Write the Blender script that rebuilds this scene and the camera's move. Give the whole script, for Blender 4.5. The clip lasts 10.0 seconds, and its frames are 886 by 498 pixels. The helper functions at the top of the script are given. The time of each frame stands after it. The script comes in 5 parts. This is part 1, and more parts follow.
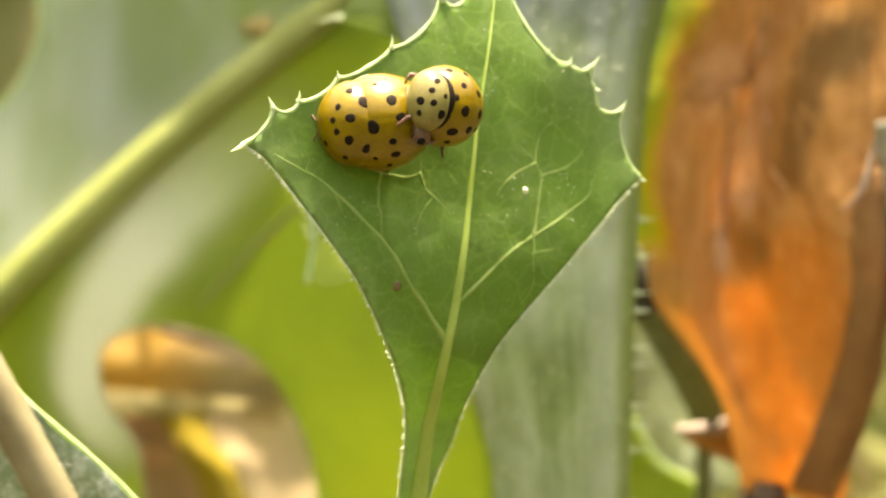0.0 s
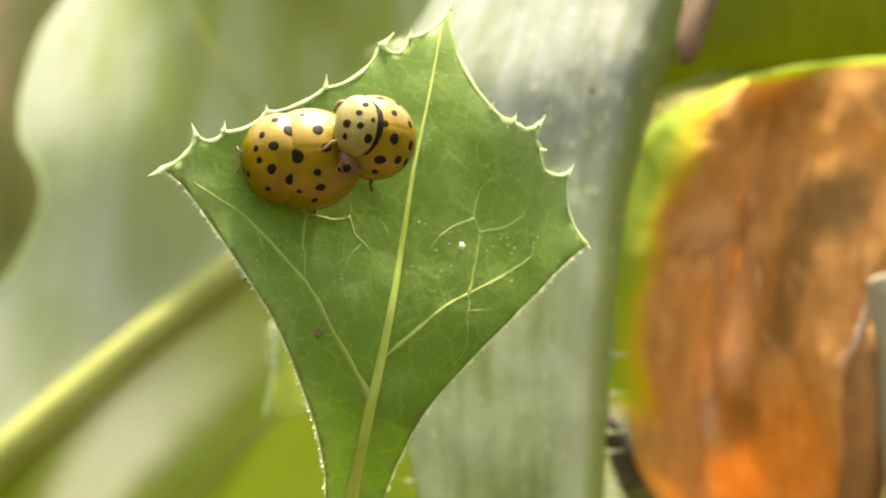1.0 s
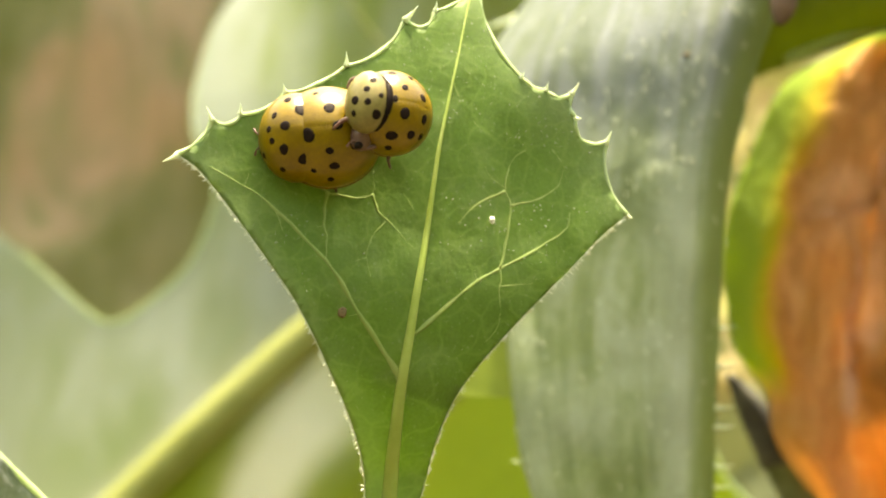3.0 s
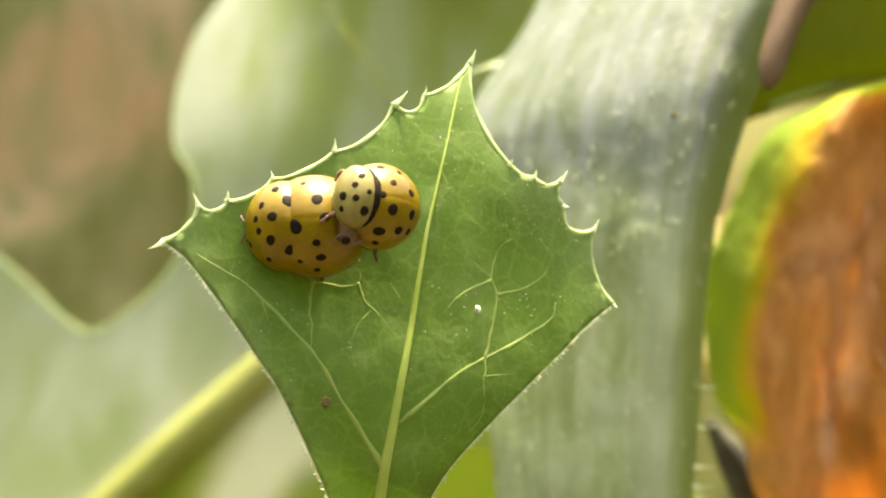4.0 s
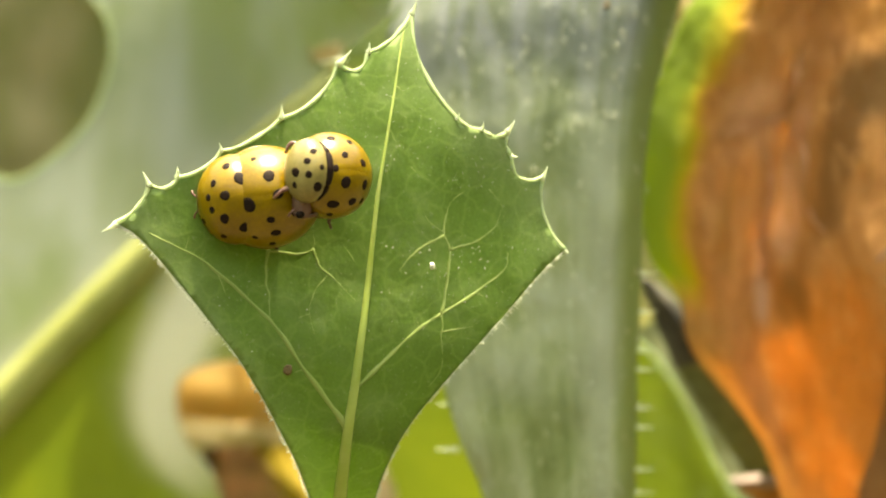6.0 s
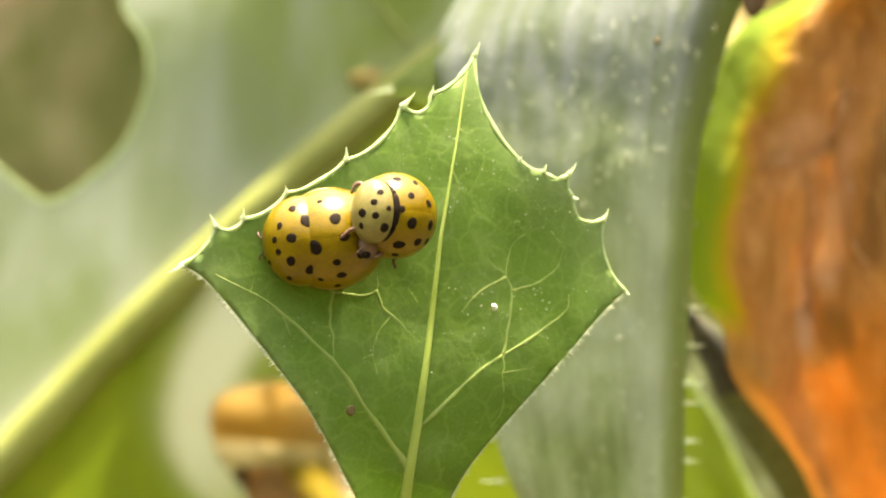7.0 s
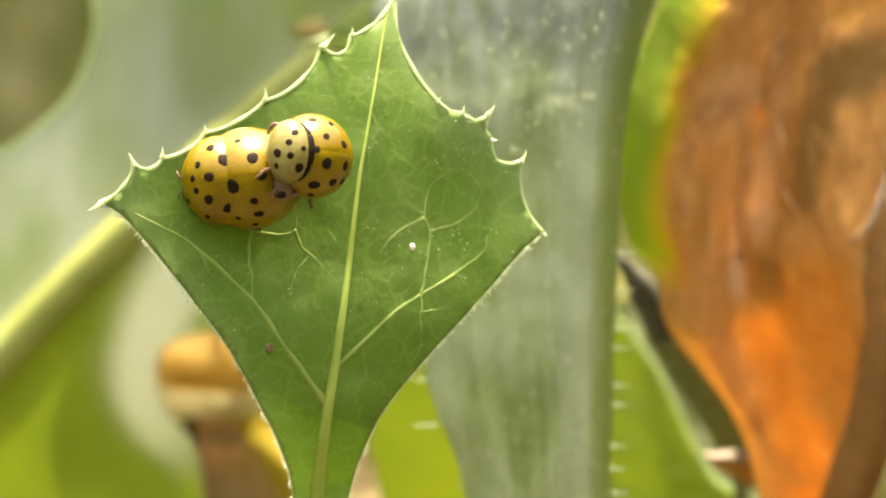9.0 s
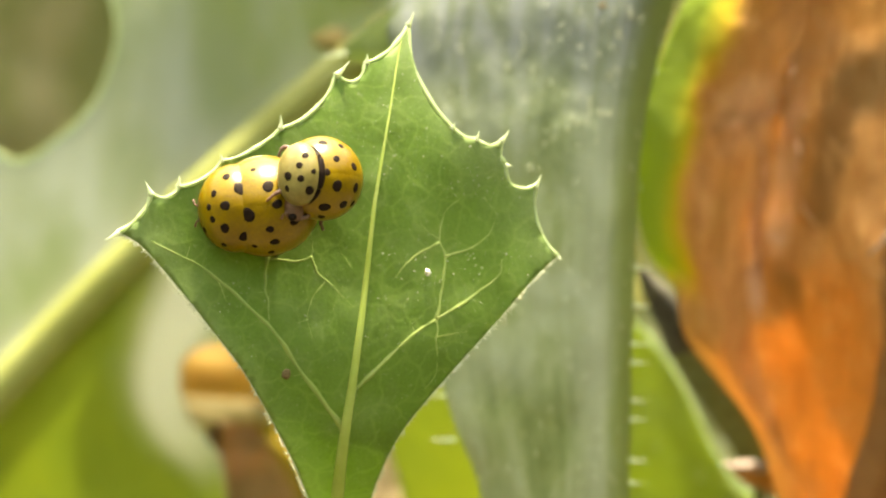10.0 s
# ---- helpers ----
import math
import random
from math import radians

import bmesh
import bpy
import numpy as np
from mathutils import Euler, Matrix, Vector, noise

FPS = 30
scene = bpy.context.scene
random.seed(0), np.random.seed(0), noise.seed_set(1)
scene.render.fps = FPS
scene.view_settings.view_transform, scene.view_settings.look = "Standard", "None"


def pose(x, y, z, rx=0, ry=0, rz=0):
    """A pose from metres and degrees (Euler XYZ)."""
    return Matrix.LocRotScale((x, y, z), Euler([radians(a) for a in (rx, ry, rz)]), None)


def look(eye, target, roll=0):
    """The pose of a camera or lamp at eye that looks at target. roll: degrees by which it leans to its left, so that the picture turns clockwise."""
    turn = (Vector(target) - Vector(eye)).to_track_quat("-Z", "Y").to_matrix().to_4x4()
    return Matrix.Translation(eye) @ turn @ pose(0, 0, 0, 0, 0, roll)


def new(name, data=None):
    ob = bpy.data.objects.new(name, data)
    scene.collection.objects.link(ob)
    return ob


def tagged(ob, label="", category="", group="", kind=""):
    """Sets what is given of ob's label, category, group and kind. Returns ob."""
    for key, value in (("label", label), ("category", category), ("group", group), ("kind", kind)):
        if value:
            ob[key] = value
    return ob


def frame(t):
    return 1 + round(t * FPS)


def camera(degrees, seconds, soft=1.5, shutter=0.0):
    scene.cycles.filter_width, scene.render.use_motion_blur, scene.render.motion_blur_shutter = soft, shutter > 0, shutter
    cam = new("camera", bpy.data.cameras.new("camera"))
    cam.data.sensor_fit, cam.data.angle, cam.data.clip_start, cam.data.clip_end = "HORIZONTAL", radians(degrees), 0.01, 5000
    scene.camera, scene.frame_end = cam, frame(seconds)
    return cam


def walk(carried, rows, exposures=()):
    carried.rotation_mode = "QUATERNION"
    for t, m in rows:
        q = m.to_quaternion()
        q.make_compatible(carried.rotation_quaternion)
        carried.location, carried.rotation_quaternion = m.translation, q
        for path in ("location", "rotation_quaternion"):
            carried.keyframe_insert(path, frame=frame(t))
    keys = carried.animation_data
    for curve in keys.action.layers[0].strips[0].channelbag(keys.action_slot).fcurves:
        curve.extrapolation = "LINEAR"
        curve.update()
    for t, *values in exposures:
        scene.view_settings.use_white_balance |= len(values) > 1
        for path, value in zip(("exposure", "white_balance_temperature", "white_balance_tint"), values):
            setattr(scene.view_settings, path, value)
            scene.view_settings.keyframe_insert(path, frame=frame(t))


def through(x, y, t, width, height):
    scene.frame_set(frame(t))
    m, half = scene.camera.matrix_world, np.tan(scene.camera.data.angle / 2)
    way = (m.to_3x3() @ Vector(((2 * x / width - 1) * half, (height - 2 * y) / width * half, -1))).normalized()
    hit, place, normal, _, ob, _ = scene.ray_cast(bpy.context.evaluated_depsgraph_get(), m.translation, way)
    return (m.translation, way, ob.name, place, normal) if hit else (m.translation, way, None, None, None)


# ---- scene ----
# All plan numbers are in millimetres; RISE lifts them above the soil, and mm() turns them into metres.
from mathutils import geometry

RISE = 150.0
cam = camera(24.0, 10.0, 2.1)
cam.data.dof.use_dof = True
cam.data.dof.focus_distance = 0.0655
cam.data.dof.aperture_fstop = 82.0

EXPO = 4.13
PATH = [
    (0, -9.15, -70.40, 3.09, 85.234, 0.776, -5.712),
    (0.3, -6.63, -71.42, -2.50, 90.400, -0.303, -2.730),
    (0.5, -8.30, -70.32, -4.56, 93.409, -2.332, -3.423),
    (0.8, -6.82, -67.14, -7.89, 94.472, -2.431, -3.881),
    (1, -4.13, -67.29, -6.82, 94.892, -1.375, -3.700),
    (1.3, -3.91, -66.81, -5.97, 95.006, -1.476, -4.759),
    (1.5, -2.85, -66.63, -8.43, 95.426, -1.398, -3.542),
    (1.8, -2.58, -66.66, -7.22, 95.512, -0.797, -2.991),
    (2, -2.79, -66.63, -6.17, 95.516, -1.151, -3.574),
    (2.5, 0.06, -66.47, -7.25, 95.524, -0.333, 0.358),
    (2.7, 4.69, -66.03, -7.36, 95.167, 0.306, 4.713),
    (3.8, 5.01, -65.85, -3.49, 93.197, -0.785, 4.446),
    (4, 4.49, -66.07, -2.47, 92.992, -1.077, 4.173),
    (4.5, 1.36, -65.30, -0.63, 91.824, -1.259, 2.747),
    (4.8, 0.16, -66.36, 4.56, 89.125, -0.748, 0.113),
    (5, 0.58, -66.06, 8.06, 87.780, -0.010, 0.062),
    (5.2, 2.50, -65.86, 6.97, 86.600, 0.768, 1.700),
    (5.5, 1.48, -65.96, 5.89, 85.310, 1.172, 0.460),
    (5.7, 2.87, -66.13, 5.34, 84.955, 1.246, 0.926),
    (6.8, 2.20, -66.50, 6.63, 84.958, 1.717, 1.716),
    (7, 1.12, -66.58, 6.78, 85.096, 1.253, 1.612),
    (7.5, 1.14, -67.20, 7.92, 84.737, 1.400, 0.875),
    (8, 1.65, -68.35, 8.21, 84.497, 1.084, 1.475),
    (8.5, 3.22, -68.46, 7.06, 84.416, 1.246, 1.693),
    (9, 2.89, -67.42, 6.11, 84.044, 0.969, 0.880),
    (9.5, 4.44, -67.85, 6.71, 84.187, 1.276, 1.132),
    (10, 3.29, -67.73, 7.34, 83.748, 1.352, 1.568),
]
walk(cam, [(t, pose(x * 0.001, y * 0.001, (z + RISE) * 0.001, rx, ry, rz)) for t, x, y, z, rx, ry, rz in PATH],
     [(t, EXPO + e, 10200.0, 5.0) for t, e in ((0.0, 0.02), (0.5, 0.08), (1.0, 0.03), (4.0, -0.05), (4.5, -0.05), (5.5, -0.12), (7.0, 0.04), (8.0, 0.03), (9.5, 0.05), (10.0, 0.05))])

# ---- daylight ----
SUN_FROM = Vector((0.06, 0.07, 1.0)).normalized()
world = bpy.data.worlds.new("daylight")
scene.world = world
world.use_nodes = True
sky = world.node_tree.nodes.new("ShaderNodeTexSky")
sky.sky_type = "NISHITA"
sky.sun_disc = False
sky.dust_density = 3.0
sky.sun_elevation = math.asin(SUN_FROM.z)
sky.sun_rotation = math.atan2(SUN_FROM.x, SUN_FROM.y)
background = world.node_tree.nodes["Background"]
background.inputs["Strength"].default_value = 0.085
world.node_tree.links.new(sky.outputs["Color"], background.inputs["Color"])
sun = new("sun", bpy.data.lights.new("sun", "SUN"))
sun.data.energy, sun.data.angle, sun.data.color = 1.45, radians(1.0), (1.0, 0.99, 0.99)
sun.matrix_world = look(SUN_FROM, (0, 0, 0))


# ---- materials ----
class Nodes:
    """A small helper to wire a procedural material; texture scales are features per millimetre."""

    def __init__(self, name):
        self.mat = bpy.data.materials.new(name)
        self.mat.use_nodes = True
        self.tree = self.mat.node_tree
        self.tree.nodes.clear()
        self.out = self.add("ShaderNodeOutputMaterial")
        self.pos = self.add("ShaderNodeTexCoord").outputs["Object"]

    def add(self, kind, **values):
        node = self.tree.nodes.new(kind)
        for key, value in values.items():
            node.inputs[key].default_value = value
        return node

    def link(self, a, b):
        self.tree.links.new(a, b)

    def stretched(self, sx, sy, sz, turn=0.0):
        node = self.add("ShaderNodeMapping")
        node.inputs["Scale"].default_value = (sx, sy, sz)
        node.inputs["Rotation"].default_value = (0, turn, 0)
        self.link(self.pos, node.inputs["Vector"])
        return node.outputs["Vector"]

    def noise(self, per_mm, detail=4.0, rough=0.55, at=None, warp=0.0):
        node = self.add("ShaderNodeTexNoise", Scale=per_mm * 1000.0, Detail=detail, Roughness=rough, Distortion=warp)
        self.link(at or self.pos, node.inputs["Vector"])
        return node.outputs["Fac"]

    def ramp(self, fac, stops):
        node = self.add("ShaderNodeValToRGB")
        ramp = node.color_ramp
        while len(ramp.elements) < len(stops):
            ramp.elements.new(0.5)
        for element, (at, colour) in zip(ramp.elements, stops):
            element.position = at
            element.color = (*colour, 1.0) if not isinstance(colour, float) else (colour, colour, colour, 1.0)
        self.link(fac, node.inputs["Fac"])
        return node.outputs["Color"]

    def mix(self, fac, a, b, how="MIX"):
        node = self.add("ShaderNodeMix")
        node.data_type, node.blend_type = "RGBA", how
        for value, socket in ((fac, node.inputs["Factor"]), (a, node.inputs[6]), (b, node.inputs[7])):
            if isinstance(value, (float, int)):
                socket.default_value = value
            elif isinstance(value, tuple):
                socket.default_value = (*value, 1.0)
            else:
                self.link(value, socket)
        return node.outputs[2]

    def frayed_oval(self, parts, u, v, ru, rv, fray=0.5, per_mm=0.5):
        """A frayed oval patch round (u, v) of the map: 1 inside, 0 outside."""
        sums = []
        for axis, at, radius in (("X", u, ru), ("Y", v, rv)):
            node = self.add("ShaderNodeMath")
            node.operation = "MULTIPLY_ADD"
            node.inputs[1].default_value, node.inputs[2].default_value = 1.0 / radius, -at / radius
            self.link(parts.outputs[axis], node.inputs[0])
            square = self.add("ShaderNodeMath")
            square.operation = "POWER"
            square.inputs[1].default_value = 2.0
            self.link(node.outputs["Value"], square.inputs[0])
            sums.append(square.outputs["Value"])
        total = self.add("ShaderNodeMath")
        self.link(sums[0], total.inputs[0])
        self.link(sums[1], total.inputs[1])
        frayed = self.add("ShaderNodeMath")
        frayed.operation = "MULTIPLY_ADD"
        frayed.inputs[1].default_value = 2.0 * fray
        self.link(self.noise(per_mm, 4.0, 0.6, warp=0.4), frayed.inputs[0])
        self.link(total.outputs["Value"], frayed.inputs[2])
        return self.ramp(frayed.outputs["Value"], [(min(0.9, 0.35 + 0.5 * fray), 1.0), (min(1.0, 0.75 + fray), 0.0)])

    def bump(self, height, strength, depth_mm):
        node = self.add("ShaderNodeBump", Strength=strength, Distance=depth_mm * 0.001)
        self.link(height, node.inputs["Height"])
        return node.outputs["Normal"]

    def surface(self, colour, rough=0.5, normal=None, glow_through=None, share=0.3, coat=0.0, spec=0.18, sub=0.0, sub_mm=0.3, tint=None, coat_rough=0.12):
        shader = self.add("ShaderNodeBsdfPrincipled", Roughness=rough)
        shader.inputs["Specular IOR Level"].default_value = spec
        shader.inputs["Coat Weight"].default_value = coat
        shader.inputs["Coat Roughness"].default_value = coat_rough
        if tint:
            shader.inputs["Specular Tint"].default_value = (*tint, 1.0)
        if sub:
            shader.inputs["Subsurface Weight"].default_value = sub
            shader.inputs["Subsurface Scale"].default_value = sub_mm * 0.001
        if isinstance(colour, tuple):
            shader.inputs["Base Color"].default_value = (*colour, 1.0)
        else:
            self.link(colour, shader.inputs["Base Color"])
        if normal:
            self.link(normal, shader.inputs["Normal"])
        last = shader.outputs["BSDF"]
        if glow_through is not None:
            thin = self.add("ShaderNodeBsdfTranslucent")
            if isinstance(glow_through, tuple):
                thin.inputs["Color"].default_value = (*glow_through, 1.0)
            else:
                self.link(glow_through, thin.inputs["Color"])
            both = self.add("ShaderNodeMixShader", Fac=share)
            self.link(last, both.inputs[1])
            self.link(thin.outputs["BSDF"], both.inputs[2])
            last = both.outputs["Shader"]
        self.link(last, self.out.inputs["Surface"])
        return self.mat


def leaf_material(name, deep, pale, through, share=0.35, dust=(0.48, 0.55, 0.45), dusty=0.35, patch=0.35, rough=0.5, grain=9.0, net=0.0, glare_dust=()):
    n = Nodes(name)
    broad = n.ramp(n.noise(patch, 3.0, 0.5), [(0.32, deep), (0.70, pale)])
    fine = n.mix(0.45, broad, n.ramp(n.noise(grain, 3.0, 0.6), [(0.30, tuple(c * 0.62 for c in deep)), (0.72, tuple(min(1.0, c * 1.25) for c in pale))]))
    glow = through
    if net:
        bent = n.add("ShaderNodeMix")
        bent.data_type, bent.blend_type = "RGBA", "ADD"
        bent.inputs["Factor"].default_value = 0.0012
        wander = n.add("ShaderNodeTexNoise", Scale=900.0, Detail=2.0)
        n.link(n.pos, wander.inputs["Vector"])
        n.link(n.pos, bent.inputs[6])
        n.link(wander.outputs["Color"], bent.inputs[7])
        cells = n.add("ShaderNodeTexVoronoi", Scale=net * 1000.0)
        cells.feature = "DISTANCE_TO_EDGE"
        n.link(bent.outputs[2], cells.inputs["Vector"])
        threads = n.ramp(cells.outputs["Distance"], [(0.0, 0.22), (0.04, 0.10), (0.08, 0.0)])
        fine = n.mix(threads, fine, (0.26, 0.36, 0.11))
        glow = n.mix(threads, n.ramp(n.noise(patch, 3.0), [(0.3, tuple(c * 0.75 for c in through)), (0.7, through)]), tuple(min(1.0, c * 1.25) for c in through))
    film = n.ramp(n.noise(patch * 1.7, 5.0, 0.7, warp=0.6), [(0.48, 0.0), (0.78, dusty)])
    # pale bands: front glare at the lower left edge painted in among dust
    for (ax, az, shift), reach in glare_dust:
        slope = n.add("ShaderNodeVectorMath")
        slope.operation = "DOT_PRODUCT"
        slope.inputs[1].default_value = (ax, 0.0, az)
        n.link(n.pos, slope.inputs[0])
        rough_edge = n.add("ShaderNodeMath")
        rough_edge.operation = "MULTIPLY_ADD"
        rough_edge.inputs[1].default_value = 0.0022
        n.link(n.noise(0.8, 5.0, 0.65, warp=0.5), rough_edge.inputs[0])
        n.link(slope.outputs["Value"], rough_edge.inputs[2])
        band = n.add("ShaderNodeMapRange")
        band.inputs["From Min"].default_value, band.inputs["From Max"].default_value = shift * 0.001, (shift + reach) * 0.001
        band.inputs["To Min"].default_value, band.inputs["To Max"].default_value = 0.42, 0.0
        n.link(rough_edge.outputs["Value"], band.inputs["Value"])
        film = n.mix(1.0, film, band.outputs["Result"], "LIGHTEN")
    specks = n.ramp(n.noise(grain * 0.9, 2.0, 0.7), [(0.64, 0.0), (0.72, min(1.0, dusty * 2.4))])
    colour = n.mix(specks, n.mix(film, fine, dust), dust)
    normal = n.bump(n.noise(grain * 0.6, 4.0, 0.6), 0.45, 0.05)
    return n.surface(colour, rough, normal, glow, share)


def streaked_leaf_material(name, deep, pale, through, share, streak_turn, paling, bloomy):
    n = Nodes(name)
    streak = n.noise(1.1, 5.0, 0.7, at=n.stretched(1.0, 1.0, 0.09, streak_turn))
    base = n.ramp(streak, [(0.30, deep), (0.68, pale)])
    colour = n.mix(n.ramp(n.noise(0.35, 4.0, 0.6, warp=0.4), [(0.42, 0.0), (0.72, bloomy)]), base, paling)
    normal = n.bump(n.mix(0.5, streak, n.noise(3.0, 4.0, 0.6)), 0.35, 0.08)
    return n.surface(colour, 0.55, normal, through, share)


def plain_material(name, dark, light, per_mm=2.0, rough=0.5, bump=0.3, coat=0.0, spec=0.2, through=None, share=0.3, sub=0.0):
    n = Nodes(name)
    colour = n.ramp(n.noise(per_mm, 4.0, 0.6), [(0.3, dark), (0.7, light)])
    normal = n.bump(n.noise(per_mm * 3.0, 3.0, 0.6), bump, 0.04)
    return n.surface(colour, rough, normal, through, share, coat, spec, sub)


LEAF = leaf_material("thistle leaf green", (0.080, 0.152, 0.026), (0.108, 0.198, 0.038), (0.24, 0.375, 0.09), 0.42, dust=(0.27, 0.33, 0.19), dusty=0.26, net=0.95, glare_dust=(((0.874, 0.485, 74.5), 1.7), ((-0.83, -0.55, -93.5), 2.2)))
VEIN = plain_material("leaf vein pale green", (0.20, 0.295, 0.080), (0.32, 0.415, 0.145), 1.4, 0.5, through=(0.36, 0.48, 0.16), share=0.4)
MIDRIB = plain_material("midrib yellow green", (0.28, 0.38, 0.085), (0.40, 0.50, 0.16), 1.2, 0.45, through=(0.52, 0.64, 0.2), share=0.4)
MARGIN = plain_material("leaf margin pale green", (0.23, 0.34, 0.15), (0.42, 0.51, 0.29), 3.0, 0.5, through=(0.5, 0.63, 0.32), share=0.4)
SPINE = plain_material("spine straw", (0.40, 0.48, 0.33), (0.58, 0.65, 0.50), 4.0, 0.4, through=(0.66, 0.74, 0.52), share=0.4)
BLEMISH = plain_material("leaf blemish brown", (0.07, 0.055, 0.02), (0.13, 0.095, 0.045), 9.0, 0.7)
CRUMB = plain_material("white crumb", (0.6, 0.62, 0.55), (0.85, 0.85, 0.8), 9.0, 0.7)
DUST = plain_material("pale dust", (0.30, 0.36, 0.22), (0.55, 0.58, 0.46), 9.0, 0.8)


def grey_leaf_material():
    """A downy grey-green leaf: streaks that follow its veins, patches of white wax, an olive rolled edge."""
    n = Nodes("waxy grey green leaf")
    uv = n.add("ShaderNodeUVMap").outputs["UV"]
    parts = n.add("ShaderNodeSeparateXYZ")
    n.link(uv, parts.inputs["Vector"])
    lengthwise = n.add("ShaderNodeMapping")
    lengthwise.inputs["Scale"].default_value = (0.030, 0.006, 1.0)
    n.link(uv, lengthwise.inputs["Vector"])
    streak = n.noise(0.8, 5.0, 0.65, at=lengthwise.outputs["Vector"], warp=0.35)
    slanted = n.noise(0.55, 5.0, 0.7, at=n.stretched(1.0, 1.0, 0.45, -0.7), warp=0.8)
    cloud = n.noise(0.22, 4.0, 0.6, warp=0.6)
    base = n.ramp(n.mix(0.62, streak, slanted), [(0.36, (0.115, 0.16, 0.05)), (0.50, (0.225, 0.285, 0.125)), (0.62, (0.345, 0.405, 0.26))])
    colour = n.mix(n.ramp(cloud, [(0.40, 0.0), (0.66, 0.55)]), base, (0.31, 0.36, 0.255))
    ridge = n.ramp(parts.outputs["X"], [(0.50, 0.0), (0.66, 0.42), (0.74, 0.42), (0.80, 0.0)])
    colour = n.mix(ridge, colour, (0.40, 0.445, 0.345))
    # towards the top the colour is darkened and blued to offset the sun
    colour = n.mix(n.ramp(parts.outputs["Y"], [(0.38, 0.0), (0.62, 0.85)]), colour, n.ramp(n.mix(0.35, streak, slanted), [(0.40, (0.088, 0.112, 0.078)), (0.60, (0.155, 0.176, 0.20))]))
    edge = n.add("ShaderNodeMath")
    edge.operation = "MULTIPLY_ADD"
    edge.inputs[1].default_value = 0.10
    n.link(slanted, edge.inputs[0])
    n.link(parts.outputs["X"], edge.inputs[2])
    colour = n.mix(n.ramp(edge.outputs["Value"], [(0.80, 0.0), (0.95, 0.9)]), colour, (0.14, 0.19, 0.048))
    flecks = n.ramp(n.noise(2.2, 3.0, 0.6), [(0.66, 0.0), (0.74, 0.35)])
    colour = n.mix(flecks, colour, (0.42, 0.46, 0.45))
    normal = n.bump(n.mix(0.5, slanted, n.noise(2.5, 4.0, 0.65)), 0.6, 0.22)
    return n.surface(colour, 0.55, normal, (0.22, 0.28, 0.17), 0.28)


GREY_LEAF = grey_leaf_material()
LOBE_LEAF = leaf_material("dull lobe green", (0.11, 0.165, 0.022), (0.17, 0.235, 0.035), (0.3, 0.38, 0.08), 0.4, dusty=0.04, patch=0.1, grain=1.0)
GREY_EDGE = leaf_material("grey leaf rolled edge", (0.07, 0.11, 0.03), (0.12, 0.16, 0.05), (0.15, 0.22, 0.04), 0.2, dusty=0.15)


def back_leaf_material():
    """A leaf with grey waxy bloom near its foot that thins to olive green towards its end."""
    n = Nodes("pale back leaf")
    place = n.add("ShaderNodeSeparateXYZ")
    n.link(n.pos, place.inputs["Vector"])
    reach = n.add("ShaderNodeMath")
    reach.operation = "MULTIPLY_ADD"
    reach.inputs[1].default_value = 0.6
    n.link(place.outputs["Z"], reach.inputs[0])
    n.link(place.outputs["X"], reach.inputs[2])
    drift = n.add("ShaderNodeMath")
    drift.operation = "MULTIPLY_ADD"
    drift.inputs[1].default_value = 0.016
    n.link(n.noise(0.10, 4.0, 0.6, warp=0.5), drift.inputs[0])
    n.link(reach.outputs["Value"], drift.inputs[2])
    bare = n.add("ShaderNodeMapRange")
    bare.inputs["From Min"].default_value, bare.inputs["From Max"].default_value = 0.091, 0.102
    n.link(drift.outputs["Value"], bare.inputs["Value"])
    bare = bare.outputs["Result"]
    waxy = n.ramp(n.noise(0.09, 4.0, 0.6, warp=0.6), [(0.3, (0.20, 0.262, 0.112)), (0.7, (0.25, 0.30, 0.185))])
    green = n.ramp(n.noise(0.07, 4.0, 0.6), [(0.3, (0.18, 0.24, 0.070)), (0.7, (0.265, 0.32, 0.12))])
    colour = n.mix(bare, waxy, green)
    # white painted in where the upper left fold catches the sun
    bounds = []
    for axis, start, end in (("X", -0.0095, -0.0130), ("Z", 0.1610, 0.1660)):
        span = n.add("ShaderNodeMapRange")
        span.inputs["From Min"].default_value, span.inputs["From Max"].default_value = start, end
        n.link(place.outputs[axis], span.inputs["Value"])
        bounds.append(span.outputs["Result"])
    white = n.mix(bounds[0], (0.0, 0.0, 0.0), bounds[1])
    colour = n.mix(n.mix(white, (0.0, 0.0, 0.0), n.ramp(n.noise(0.2, 4.0, 0.6, at=n.stretched(1.0, 1.0, 0.2)), [(0.38, 0.05), (0.62, 0.65)])), colour, (0.38, 0.42, 0.385))
    veil = n.ramp(n.noise(0.25, 4.0, 0.6, at=n.stretched(1.0, 1.0, 0.3, 0.9)), [(0.42, 0.0), (0.66, 0.55)])
    colour = n.mix(veil, colour, (0.44, 0.49, 0.44))
    # a paler strip on the blade along its rib (U: height over the rib)
    height = n.add("ShaderNodeSeparateXYZ")
    n.link(n.add("ShaderNodeUVMap").outputs["UV"], height.inputs["Vector"])
    colour = n.mix(n.ramp(height.outputs["X"], [(0.05, 0.65), (0.19, 0.0)]), colour, (0.44, 0.455, 0.33))
    return n.surface(colour, 0.5, n.bump(n.noise(0.8, 4.0, 0.6), 0.4, 0.2), n.mix(bare, (0.265, 0.325, 0.25), (0.27, 0.36, 0.085)), 0.5)


